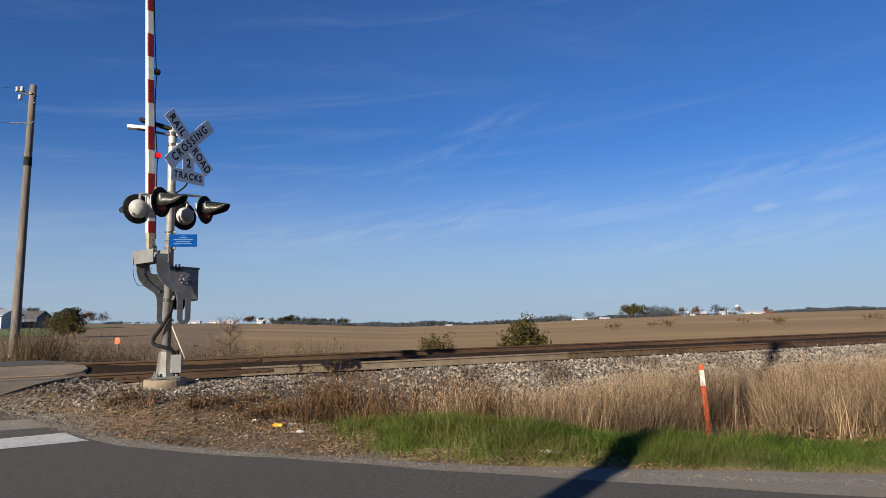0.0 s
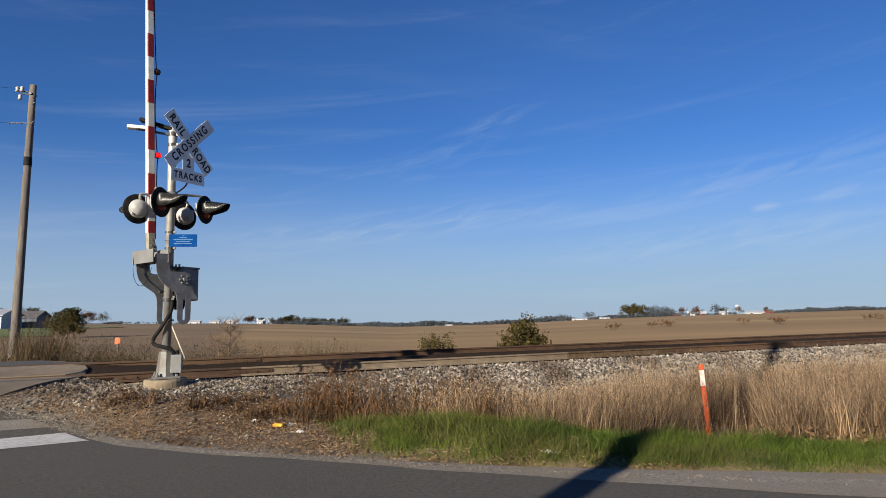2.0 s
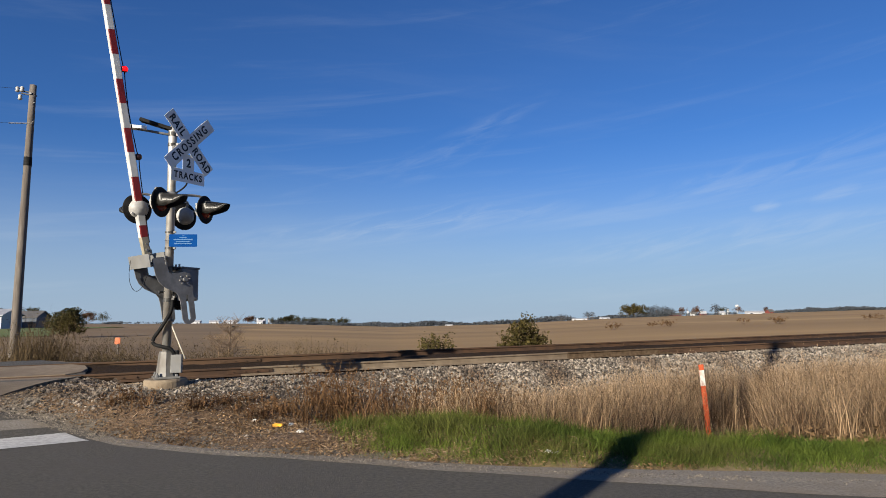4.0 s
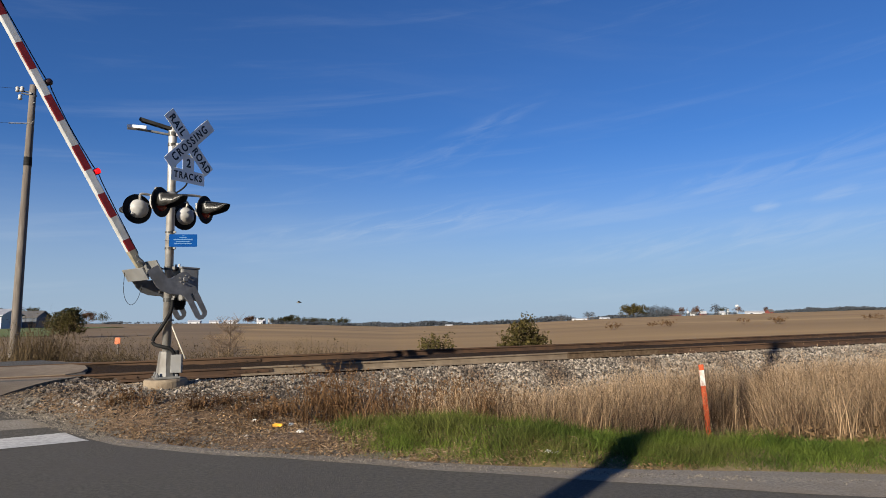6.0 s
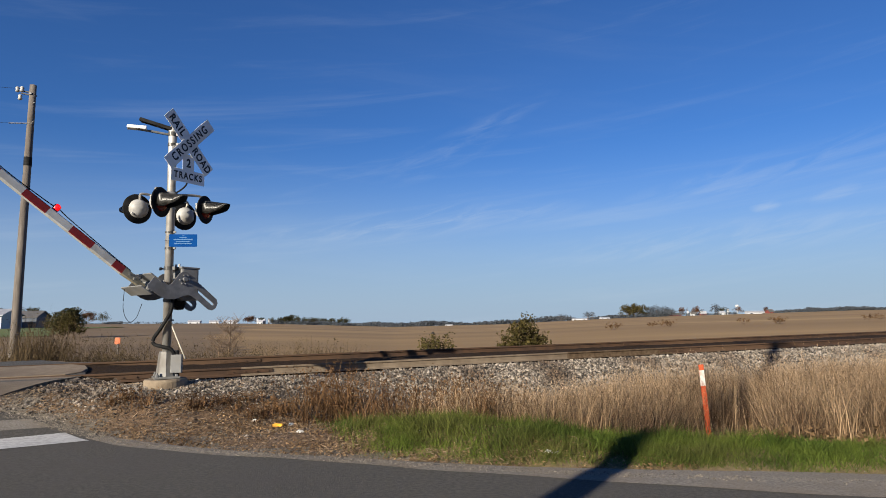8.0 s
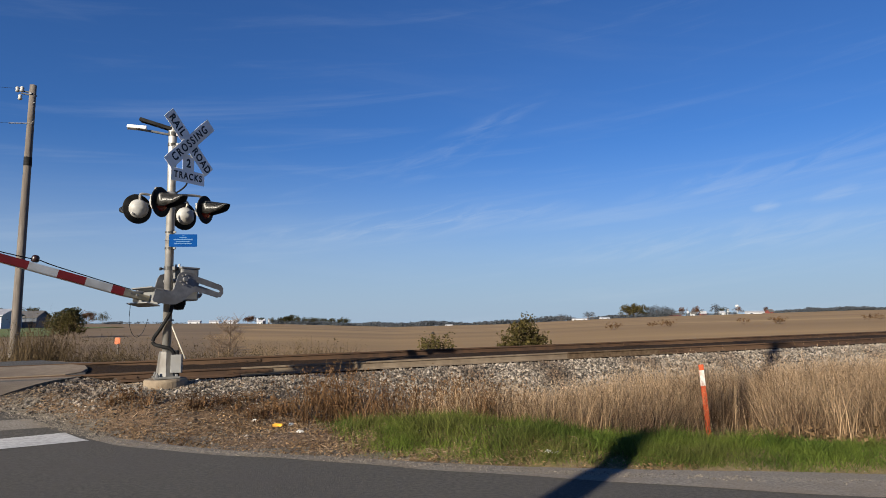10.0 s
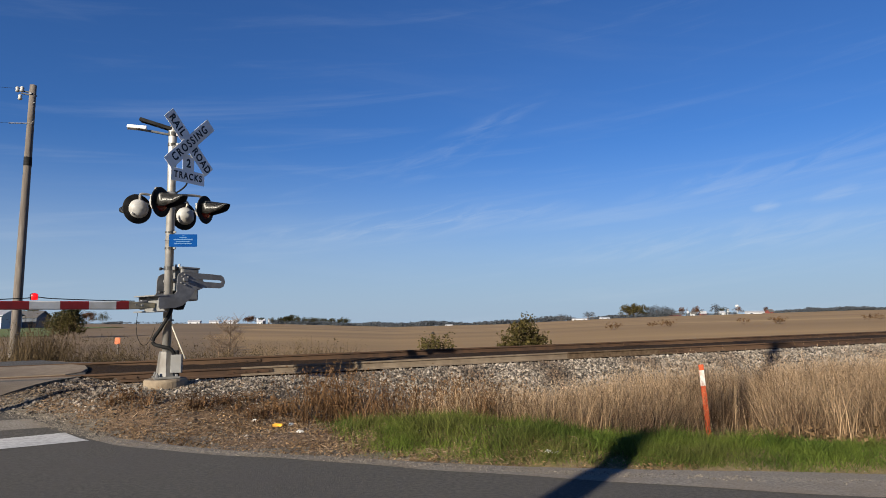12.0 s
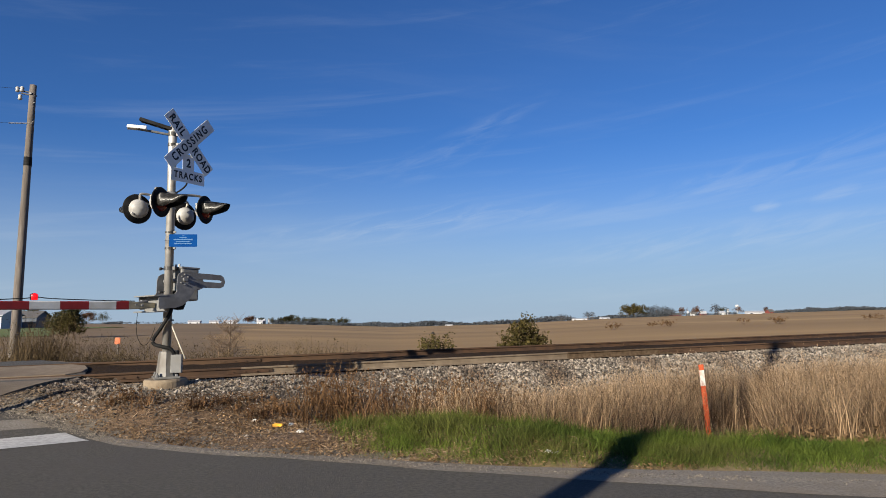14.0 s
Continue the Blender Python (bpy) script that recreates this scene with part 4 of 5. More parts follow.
# ---------------------------------------------------------------- poles, wires, stake, signs
def build_pole(x, y, top, r0, r1, lean=(0, 0), hardware=True):
    z = gz(x, y) - 0.4
    p = empty("utility_pole")
    tagged(p, "weathered grey wooden utility pole", "utility pole")
    bm = bmesh.new()
    rings = []
    for q in range(9):
        t = q / 8
        r = r0 * (1 - t) + r1 * t
        c = Vector((x + lean[0] * t, y + lean[1] * t, z + (top - z) * t))
        rings.append([bm.verts.new(c + Vector((r * math.cos(2 * math.pi * i / 16), r * math.sin(2 * math.pi * i / 16), 0))) for i in range(16)])
    for a, b in zip(rings, rings[1:]):
        for i in range(16):
            bm.faces.new((a[i], a[(i + 1) % 16], b[(i + 1) % 16], b[i]))
    bm.faces.new(rings[-1])
    part("shaft", bm, M_POLE, p, "", True)
    tx, ty = x + lean[0], y + lean[1]
    if hardware:
        bm = bmesh.new()
        for dz, ln in ((-0.30, 0.52), (-0.42, 0.36)):
            rod(bm, (tx, ty, top + dz), (tx - ln, ty - 0.15, top + dz + 0.06), 0.03, seg=8)
        box(bm, 0.1, 0.34, 0.06, pose(tx, ty, top - 0.38))
        part("bracket", bm, M_GALV, p)
        for dx, dz in ((-0.52, -0.20), (-0.34, -0.20), (-0.4, -0.52)):
            bm = bmesh.new()
            lathe(bm, [(0, -0.1), (0.05, -0.1), (0.08, -0.05), (0.05, 0), (0.08, 0.05), (0.05, 0.1), (0, 0.11)], Matrix.Translation((tx + dx, ty - 0.13, top + dz)), 12)
            part("insulator", bm, M_LAMP_BACK, p, "", True)
        for dz, ln in ((-1.55, 0.75), (-0.75, -0.22), (-1.5, -0.22)):
            bm = bmesh.new()
            rod(bm, (tx + 0.1, ty - 0.1, top + dz), (tx - ln, ty - 0.18, top + dz), 0.022, seg=6)
            part("step_bolt", bm, M_GALV, p)
        bm = bmesh.new()
        t = (z + (top - z) * 0.735)
        rr = r0 * 0.265 + r1 * 0.735
        lathe(bm, [(rr + 0.003, -0.17), (rr + 0.008, -0.17), (rr + 0.008, 0.17), (rr + 0.003, 0.17)], Matrix.Translation((x + lean[0] * 0.735, y + lean[1] * 0.735, t)), 18)
        part("dark_band", bm, M_BLACK, p, "dark band round the pole")
    return p


POLE_X, POLE_Y = -16.05, 24.0
build_pole(POLE_X, POLE_Y, 10.72, 0.175, 0.118, (0.22, 0.0))
shade_pole = build_pole(-4.15, -2.6, 10.4, 0.175, 0.15, hardware=False)
bm = bmesh.new()
box(bm, 2.3, 0.10, 0.12, pose(-4.15, -2.6, 10.05, 0, 0, -34), 0.01)
part("crossarm", bm, M_POLE, shade_pole)
for k, (a, b) in enumerate((((-15.83 - 0.5, 23.85, 10.55), (-48, 12, 11.0)), ((-15.83 - 0.7, 23.8, 9.17), (-48, 12, 8.6)))):
    bm = bmesh.new()
    a, b = Vector(a), Vector(b)
    tube(bm, [tuple(a.lerp(b, t) - UP * 1.6 * t * (1 - t)) for t in (0, 0.25, 0.5, 0.75, 1)], 0.006, 5)
    tagged(part("overhead_wire", bm, M_CABLE), "thin dark overhead wire from the pole", "wire")


def build_stake():
    x, y = 4.83, 12.0
    b = Vector((x, y, gz(x, y) - 0.1))
    t = Vector((x - 0.09, y, 0.55))
    s = empty("marker_stake")
    tagged(s, "leaning orange fibreglass marker stake with a white band", "marker stake")
    d = t - b
    for lo, hi, mt, nm in ((0, 0.74, M_ORANGE, "lower_stake"), (0.74, 0.93, M_STAKE_WHITE, "white_band"), (0.93, 1.0, M_ORANGE, "stake_tip")):
        bm = bmesh.new()
        ln = d.length * (hi - lo)
        box(bm, 0.088, 0.03, ln, Matrix.Translation(b + d * (lo + hi) / 2) @ d.to_track_quat("Z", "Y").to_matrix().to_4x4() @ pose(0, 0, 0, 0, 0, 96), 0.004)
        part(nm, bm, mt, s)


def build_marker_sign():
    e, w = Vector(EYE), Vector((-0.5075, 1.0, -0.0295))
    p = e + w * 27.0
    s = empty("field_marker")
    tagged(s, "small orange marker sign on a post beyond the track", "marker sign")
    bm = bmesh.new()
    box(bm, 0.24, 0.02, 0.28, pose(p.x, p.y, p.z + 0.02), 0.01)
    part("panel", bm, M_ORANGE_SIGN, s)
    bm = bmesh.new()
    g = gz(p.x, p.y)
    box(bm, 0.06, 0.04, p.z - g + 0.2, pose(p.x, p.y + 0.035, (p.z + g) / 2 - 0.1), 0.005)
    part("post", bm, M_POLE, s)


def build_guy_guard():
    a = Vector(EYE) + Vector((-0.425, 1.0, -0.004)) * 20.5
    b = Vector(EYE) + Vector((-0.398, 1.0, -0.066)) * 20.5
    g = b + (b - a) * 0.35
    bm = bmesh.new()
    rod(bm, a - (b - a) * 0.02, g, 0.022, 0.022, 10)
    lathe(bm, [(0, 0), (0.05, 0), (0.05, 0.06), (0, 0.06)], Matrix.Translation(g), 10)
    tagged(part("guy_guard", bm, M_GUARD, None, "", True), "pale plastic guard on a slanting guy wire", "guy guard")


build_stake()
build_marker_sign()
build_guy_guard()


# ---------------------------------------------------------------- distance
def sight_point(az_tan, dist):
    """A ground point dist metres ahead along the sight line with the given sideways slope."""
    x, y = az_tan * dist, dist
    return Vector((x, y, gz(x, y)))


def leaf_cloud(rng, centres, radii, count, size, flat=0.8):
    """Small leaf quads scattered in clumps."""
    c = np.asarray(centres, float)
    r = np.asarray(radii, float)
    k = rng.integers(0, len(c), count)
    d = rng.normal(size=(count, 3))
    d /= np.linalg.norm(d, axis=1)[:, None]
    p = c[k] + d * (r[k] * rng.uniform(0.35, 1.0, count) ** 0.6)[:, None] * np.array([1, 1, flat])
    a = rng.normal(size=(count, 3))
    a /= np.linalg.norm(a, axis=1)[:, None]
    b = np.cross(a, rng.normal(size=(count, 3)))
    b /= np.linalg.norm(b, axis=1)[:, None]
    s = size * rng.uniform(0.6, 1.4, count)[:, None]
    V = np.stack([p - a * s, p + b * s * 0.55, p + a * s, p - b * s * 0.55], 1).reshape(-1, 3)
    F = np.arange(count * 4).reshape(-1, 4)
    return V, F


def limbs(bm, rng, base, height, spread, r0, n=9, twigs=0, start=0.25):
    """A tapered trunk with limbs; returns the tips."""
    tips = []
    top = base + Vector((rng.uniform(-0.05, 0.05) * height, 0, height * 0.8))
    rod(bm, base - UP * 0.3, base.lerp(top, 0.5), r0, r0 * 0.6, 8)
    rod(bm, base.lerp(top, 0.5), top, r0 * 0.6, r0 * 0.15, 6)
    tips.append(top)
    for i in range(n):
        t = start + (0.95 - start) * i / n
        o = base.lerp(top, t)
        a = i * 2.4 + rng.uniform(-0.4, 0.4)
        ln = spread * (1.05 - 0.6 * t) * rng.uniform(0.7, 1.1)
        e = o + Vector((math.cos(a) * ln, math.sin(a) * ln, ln * rng.uniform(0.45, 1.0)))
        rod(bm, o, e, r0 * 0.35 * (1.1 - t), r0 * 0.06, 5)
        tips.append(e)
        for q in range(twigs):
            u = rng.uniform(0.3, 1.0)
            s = o.lerp(e, u)
            e2 = s + Vector((rng.uniform(-1, 1), rng.uniform(-1, 1), rng.uniform(0.2, 1.2))) * spread * 0.34
            rod(bm, s, e2, r0 * 0.09, r0 * 0.03, 4)
            tips.append(e2)
    return tips


def build_plant(name, label, cat, base, height, spread, leaf, leaves, size, seed, twigs=0, r0=None, n=9, start=0.2, clump=0.34):
    rng = random.Random(seed)
    nrng = np.random.default_rng(seed)
    t = empty(name)
    tagged(t, label, cat)
    bm = bmesh.new()
    tips = limbs(bm, rng, base, height, spread, r0 or height * 0.03, n, twigs, start)
    part("trunk", bm, M_TWIG, t)
    if leaves:
        V, F = leaf_cloud(nrng, [tuple(p) for p in tips], [spread * clump * rng.uniform(0.6, 1.2) for _ in tips], leaves, size)
        raw("crown", V, F, leaf, t)
    return t


def build_barn(name, label, p, w, d, h, roof_h, wall, roof, turn=0, doors=2):
    b = empty(name, Matrix.Translation(p - UP * 0.6) @ pose(0, 0, 0, 0, 0, turn))
    tagged(b, label, "farm building")
    bm = bmesh.new()
    x, y = w / 2, d / 2
    v = [bm.verts.new(c) for c in ((-x, -y, 0), (x, -y, 0), (x, y, 0), (-x, y, 0), (-x, -y, h), (x, -y, h), (x, y, h), (-x, y, h), (-x, 0, h + roof_h), (x, 0, h + roof_h))]
    for f in ((0, 1, 5, 4), (2, 3, 7, 6), (1, 2, 6, 9, 5), (3, 0, 4, 8, 7), (0, 3, 2, 1)):
        bm.faces.new([v[i] for i in f])
    part("wall", bm, wall, b)
    bm = bmesh.new()
    e = 0.5
    for s in (-1, 1):
        q = [(-x - e, s * (y + e), h - e * roof_h / y), (x + e, s * (y + e), h - e * roof_h / y), (x + e, 0, h + roof_h + 0.02), (-x - e, 0, h + roof_h + 0.02)]
        lo = [bm.verts.new(c) for c in q]
        hi = [bm.verts.new((c[0], c[1], c[2] + 0.25)) for c in q]
        bm.faces.new(lo)
        bm.faces.new(hi)
        for i in range(4):
            bm.faces.new((lo[i], lo[(i + 1) % 4], hi[(i + 1) % 4], hi[i]))
    bmesh.ops.recalc_face_normals(bm, faces=bm.faces)
    part("roof", bm, roof, b)
    for i in range(doors):
        bm = bmesh.new()
        box(bm, w * 0.12, 0.12, h * 0.6, pose(-w * 0.3 + i * w * 0.6 / max(1, doors - 1), -y - 0.06, h * 0.36))
        part("door", bm, M_GLASSY, b)


def build_silo(p, r, h):
    s = empty("silo")
    tagged(s, "white round grain silo with a domed cap", "silo")
    bm = bmesh.new()
    lathe(bm, [(0, -1), (r, -1), (r, h), (0, h)], Matrix.Translation(p), 20)
    part("bin", bm, M_BARN_WHITE, s, "", True)
    bm = bmesh.new()
    lathe(bm, [(r * 1.03, h), (r * 0.8, h + r * 0.5), (r * 0.3, h + r * 0.8), (0, h + r * 0.85)], Matrix.Translation(p), 20)
    part("cap", bm, M_ROOF, s, "", True)


def slope(u):
    return (u - 784) / 1130


def distant_farms():
    # (u, distance, width, depth, wall height, roof height, wall, roof, name, label)
    rows = [(-2, 175, 7, 12, 4.2, 1.6, M_BARN_WHITE, M_ROOF, "barn", "long white metal barn on the green rise"),
            (54, 190, 7.5, 9, 3.8, 1.6, M_BARN_DARK, M_ROOF_DARK, "shed", "dark blue-grey farm shed under trees"),
            (345, 900, 26, 14, 5, 3, M_BARN_WHITE, M_ROOF, "barn", "pale barn on the skyline"),
            (380, 950, 22, 14, 5, 3, M_BARN_WHITE, M_ROOF, "barn", "pale barn on the skyline"),
            (409, 900, 30, 12, 5, 3.5, M_BARN_WHITE, M_ROOF, "barn", "white farm building on the skyline"),
            (461, 900, 11, 10, 6, 4, M_BARN_WHITE, M_ROOF, "farmhouse", "white farmhouse on the skyline"),
            (555, 1000, 8, 8, 4, 2, M_BARN_WHITE, M_ROOF, "shed", "small white shed before the woods"),
            (682, 1900, 16, 10, 5, 2, M_BARN_WHITE, M_ROOF, "shed", "white shed far off"),
            (736, 1900, 22, 10, 5, 2, M_BARN_WHITE, M_ROOF, "shed", "white shed far off"),
            (768, 1900, 26, 10, 5, 2, M_BARN_WHITE, M_ROOF, "shed", "white shed far off"),
            (792, 1900, 34, 10, 5, 2, M_BARN_WHITE, M_ROOF, "shed", "white shed far off"),
            (1022, 1500, 56, 16, 5, 2.5, M_BARN_WHITE, M_ROOF, "barn", "long low white livestock barn"),
            (1066, 1500, 34, 16, 5, 2.5, M_BARN_WHITE, M_ROOF, "barn", "long low white livestock barn"),
            (1190, 800, 22, 12, 4.5, 3, M_BARN_RED, M_ROOF_DARK, "barn", "red barn with a dark roof"),
            (1222, 800, 10, 9, 5, 4, M_BARN_WHITE, M_ROOF_DARK, "farmhouse", "white farmhouse with a dark roof"),
            (1239, 800, 12, 10, 5, 4, M_BARN_RED, M_ROOF, "barn", "red barn with a pale roof"),
            (1272, 800, 12, 10, 5, 3, M_BARN_WHITE, M_ROOF, "farmhouse", "white farmhouse beside trees"),
            (1333, 760, 38, 12, 4, 2.5, M_BARN_WHITE, M_ROOF, "barn", "long white barn with a grey roof"),
            (1357, 745, 10, 12, 4.5, 4, M_BARN_RED, M_ROOF_DARK, "barn", "red barn end beside the long barn")]
    for u, d, w, dp, h, rh, wl, rf, nm, lab in rows:
        k = 0.62 if d > 700 else 1.0
        build_barn(nm, lab, sight_point(slope(u), d), w * k, dp * k, h * k, rh * k, wl, rf, turn=random.Random(u).uniform(-12, 12))
    for u, d, r, h in ((456, 905, 1.5, 7), (468, 905, 1.8, 6), (476, 910, 1.8, 6.5), (1284, 810, 1.4, 6), (1213, 815, 1.3, 6)):
        build_silo(sight_point(slope(u), d), r, h)
    # water tower
    p = sight_point(slope(1300), 1500)
    s = empty("water_tower")
    tagged(s, "small white water tower on the skyline", "water tower")
    bm = bmesh.new()
    lathe(bm, [(0, 16), (3.5, 17), (4.4, 19), (3.4, 21.5), (0, 22.5)], Matrix.Translation(p), 20)
    part("tank", bm, M_BARN_WHITE, s, "", True)
    bm = bmesh.new()
    lathe(bm, [(1.6, -2), (0.9, 2), (0.9, 15), (1.6, 16.6)], Matrix.Translation(p), 14)
    part("stem", bm, M_BARN_WHITE, s, "", True)


def distant_trees():
    # (u, distance, height, spread, leaf, leaves)
    rows = [(2, 205, 5.0, 3.6, M_TREE, 900), (12, 215, 4.5, 3.0, M_TREE, 700), (45, 210, 5.0, 3.0, M_TREE, 900), (57, 205, 5.6, 3.2, M_TREE, 1000), (80, 220, 3.2, 2.4, M_TREE, 400),
            (157, 420, 8.0, 4.5, M_AUTUMN, 600), (183, 420, 6.5, 4.5, M_TREE, 260), (30, 208, 3, 2.6, M_TREE, 400),
            (438, 900, 8.5, 5.5, M_AUTUMN, 500), (446, 905, 9.5, 6.0, M_AUTUMN, 500), (462, 915, 8.5, 5, M_TREE, 400),
            (496, 905, 8, 6, M_TREE, 500), (549, 905, 8.5, 7, M_TREE, 500), (560, 915, 8, 7, M_TREE, 500), (612, 930, 8, 7, M_TREE, 400), (480, 910, 7, 5, M_TREE, 300), (505, 900, 11, 6.5, M_TREE, 600), (515, 905, 13, 6, M_TREE, 700), (526, 900, 9.5, 6, M_TREE, 500), (538, 910, 8, 6, M_TREE, 400), (572, 920, 8.5, 6, M_TREE, 500), (586, 920, 9, 6, M_TREE, 500), (602, 930, 9, 6, M_TREE, 500),
            (990, 900, 8, 6, M_HAZY_WOODS, 200), (1036, 800, 10, 5.5, M_HAZY_WOODS, 160), (1044, 800, 9, 5, M_HAZY_WOODS, 130),
            (1105, 760, 11.5, 8.5, M_BUSH, 900), (1119, 760, 13.0, 8.5, M_BUSH, 1000), (1131, 770, 12, 7.0, M_BUSH, 700), (1146, 780, 11.5, 7, M_HAZY_WOODS, 300), (1158, 780, 12, 7, M_HAZY_WOODS, 260), (1172, 790, 10.5, 7, M_HAZY_WOODS, 240), (1181, 790, 9, 6, M_HAZY_WOODS, 200),
            (1203, 800, 10.5, 6, M_AUTUMN, 240), (1228, 800, 11.5, 5.5, M_AUTUMN, 300), (1262, 800, 13, 6, M_HAZY_WOODS, 240), (1274, 810, 8, 6, M_TREE, 300), (1303, 800, 8, 5, M_AUTUMN, 200), (1352, 760, 7, 4, M_AUTUMN, 200),
            (97, 88, 2.6, 1.6, M_BUSH, 500), (113, 85, 3.9, 1.7, M_TREE, 900), (133, 86, 4.3, 1.3, M_TREE, 750), (124, 84, 3.0, 1.8, M_BUSH, 700), (104, 84, 2.0, 1.6, M_BUSH, 500)]
    for i, (u, d, h, s, lf, k) in enumerate(rows):
        # the half-bare trees get their grey from the haze put into the leaf colour
        nm = {M_AUTUMN: "russet autumn tree", M_TREE: "dark leafy tree", M_HAZY_WOODS: "half-bare tree in haze-tinted grey", M_BUSH: "olive-green broad tree"}[lf]
        build_plant("tree", nm + " at the far side of the fields", "tree", sight_point(slope(u), d), h, s, lf, k * 2, h * 0.030 + d * 0.00028, 100 + i, twigs=4, n=12, r0=h * 0.022, start=0.06, clump=0.42)
    # woods on the skyline: countless crowns
    rng = np.random.default_rng(11)
    V, F, tot = [], [], 0
    bands = [(600, 1010, 2300, 17, 520), (590, 780, 1500, 11, 260), (1040, 1120, 1700, 11, 120), (1365, 1440, 1900, 9, 120), (1425, 1640, 2300, 16, 420), (484, 615, 900, 7, 150), (1098, 1186, 770, 7, 70), (1188, 1300, 800, 4, 60), (-40, 90, 420, 5, 30), (186, 215, 700, 4, 40), (-200, 330, 2600, 8, 200)]
    for u0, u1, d, h, k in bands:
        u = rng.uniform(u0, u1, k)
        dd = d * rng.uniform(0.95, 1.15, k)
        x, y = (u - 784) / 1130 * dd, dd
        z = ground_z(x, y)
        prof = h * (0.55 + 0.35 * np.sin(u / 23.0) * np.sin(u / 61.0 + 1) + 0.35 * rng.uniform(0, 1, k))
        for q in range(7):
            c = np.stack([x + rng.normal(0, h * 0.35, k), y, z + prof * rng.uniform(0.2, 0.85, k)], -1)
            v, f = leaf_cloud(rng, c, prof * 0.42, k * 6, h * 0.16, 0.8)
            V.append(v)
            F.append(f + tot)
            tot += len(v)
    o = raw("far_woods", np.vstack(V), np.vstack(F), M_HAZY_WOODS)
    tagged(o, "woods along the skyline, distance haze mixed into the leaf colour", "woods", kind="stuff")


def trackside_bushes():
    for u, d, h, s, lf, k, nm, lab, tw in ((924, 33, 2.45, 1.0, M_BUSH, 2600, "bush", "broad olive-green bush beyond the track", 6), (904, 33.5, 1.6, 0.85, M_BUSH, 1200, "bush", "broad olive-green bush beyond the track", 5),
                                           (946, 33.2, 1.5, 0.9, M_BUSH, 1300, "bush", "broad olive-green bush beyond the track", 5),
                                           (768, 31, 1.75, 0.95, M_BUSH, 1100, "bush", "small sparse green bush beyond the track", 7),
                                           (405, 27, 3.0, 1.0, M_WEED, 0, "shrub", "bare twiggy shrub beyond the track", 26),
                                           (390, 27.5, 2.2, 0.85, M_WEED, 0, "shrub", "bare twiggy shrub beyond the track", 20)):
        build_plant(nm, lab, nm, sight_point(slope(u), d), h, s, lf, k, 0.062 if lf is M_BUSH else 0.05, 300 + u, twigs=tw, n=14, r0=0.075 if nm == "shrub" else 0.04, start=0.10, clump=0.28)


distant_farms()
distant_trees()
trackside_bushes()


# ---------------------------------------------------------------- stones, grass, litter
def scatter_stones():
    rng = np.random.default_rng(21)
    x = rng.uniform(-9.5, 30, 700000)
    t = rng.uniform(0, 1, 700000)
    n = -5.6 + 5.52 * t
    y = RAIL_B + RAIL_A * x + n / CS
    near = np.hypot(x, y)
    pad = (x < -0.8 + 0.5 * wave(x, y)) & (n > -3.4 + 0.35 * wave(x * 2, y * 2))
    grit = (x < -1.0) & (n > -5.6) & (rng.uniform(0, 1, len(x)) < 0.22)
    pad |= grit
    bed = n > -2.5 + 0.25 * wave(x * 2, y)
    keep = (pad | bed) & (~inside_road(x, y)) & (x / y < 0.80) & (x / y > -0.78)
    keep &= rng.uniform(0, 1, len(x)) < np.clip(1.25 - near / 40, 0.15, 1) * np.where(bed, 0.46, 0.34 + 0.55 * smooth((n + 3.2) / 0.9)) * (0.3 + 0.7 * smooth((x + 7.0) / 2.4))
    x, y, n = x[keep][:150000], y[keep][:150000], n[keep][:150000]
    z = ground_z(x, y)
    k = len(x)
    O = np.array([(1, 0, 0), (-1, 0, 0), (0, 1, 0), (0, -1, 0), (0, 0, 1), (0, 0, -1)], float)
    FO = np.array([(0, 2, 4), (2, 1, 4), (1, 3, 4), (3, 0, 4), (2, 0, 5), (1, 2, 5), (3, 1, 5), (0, 3, 5)])
    s = rng.gamma(3.2, 0.0072, k).clip(0.010, 0.050) * np.where(n < -2.9, 0.7, 1.0) * np.where(x < -1.4, 0.66, 1.0)
    V = O[None] * (1 + rng.uniform(-0.35, 0.35, (k, 6, 1))) + rng.normal(0, 0.22, (k, 6, 3))
    V *= s[:, None, None]
    V[:, :, 2] *= 0.8
    V += np.stack([x, y, z + s * 0.35], -1)[:, None, :]
    F = (np.arange(k)[:, None, None] * 6 + FO[None]).reshape(-1, 3)
    o = raw("ballast_stones", V.reshape(-1, 3), F, M_STONE)
    tagged(o, "loose pale grey crushed ballast stones", "gravel", kind="stuff")


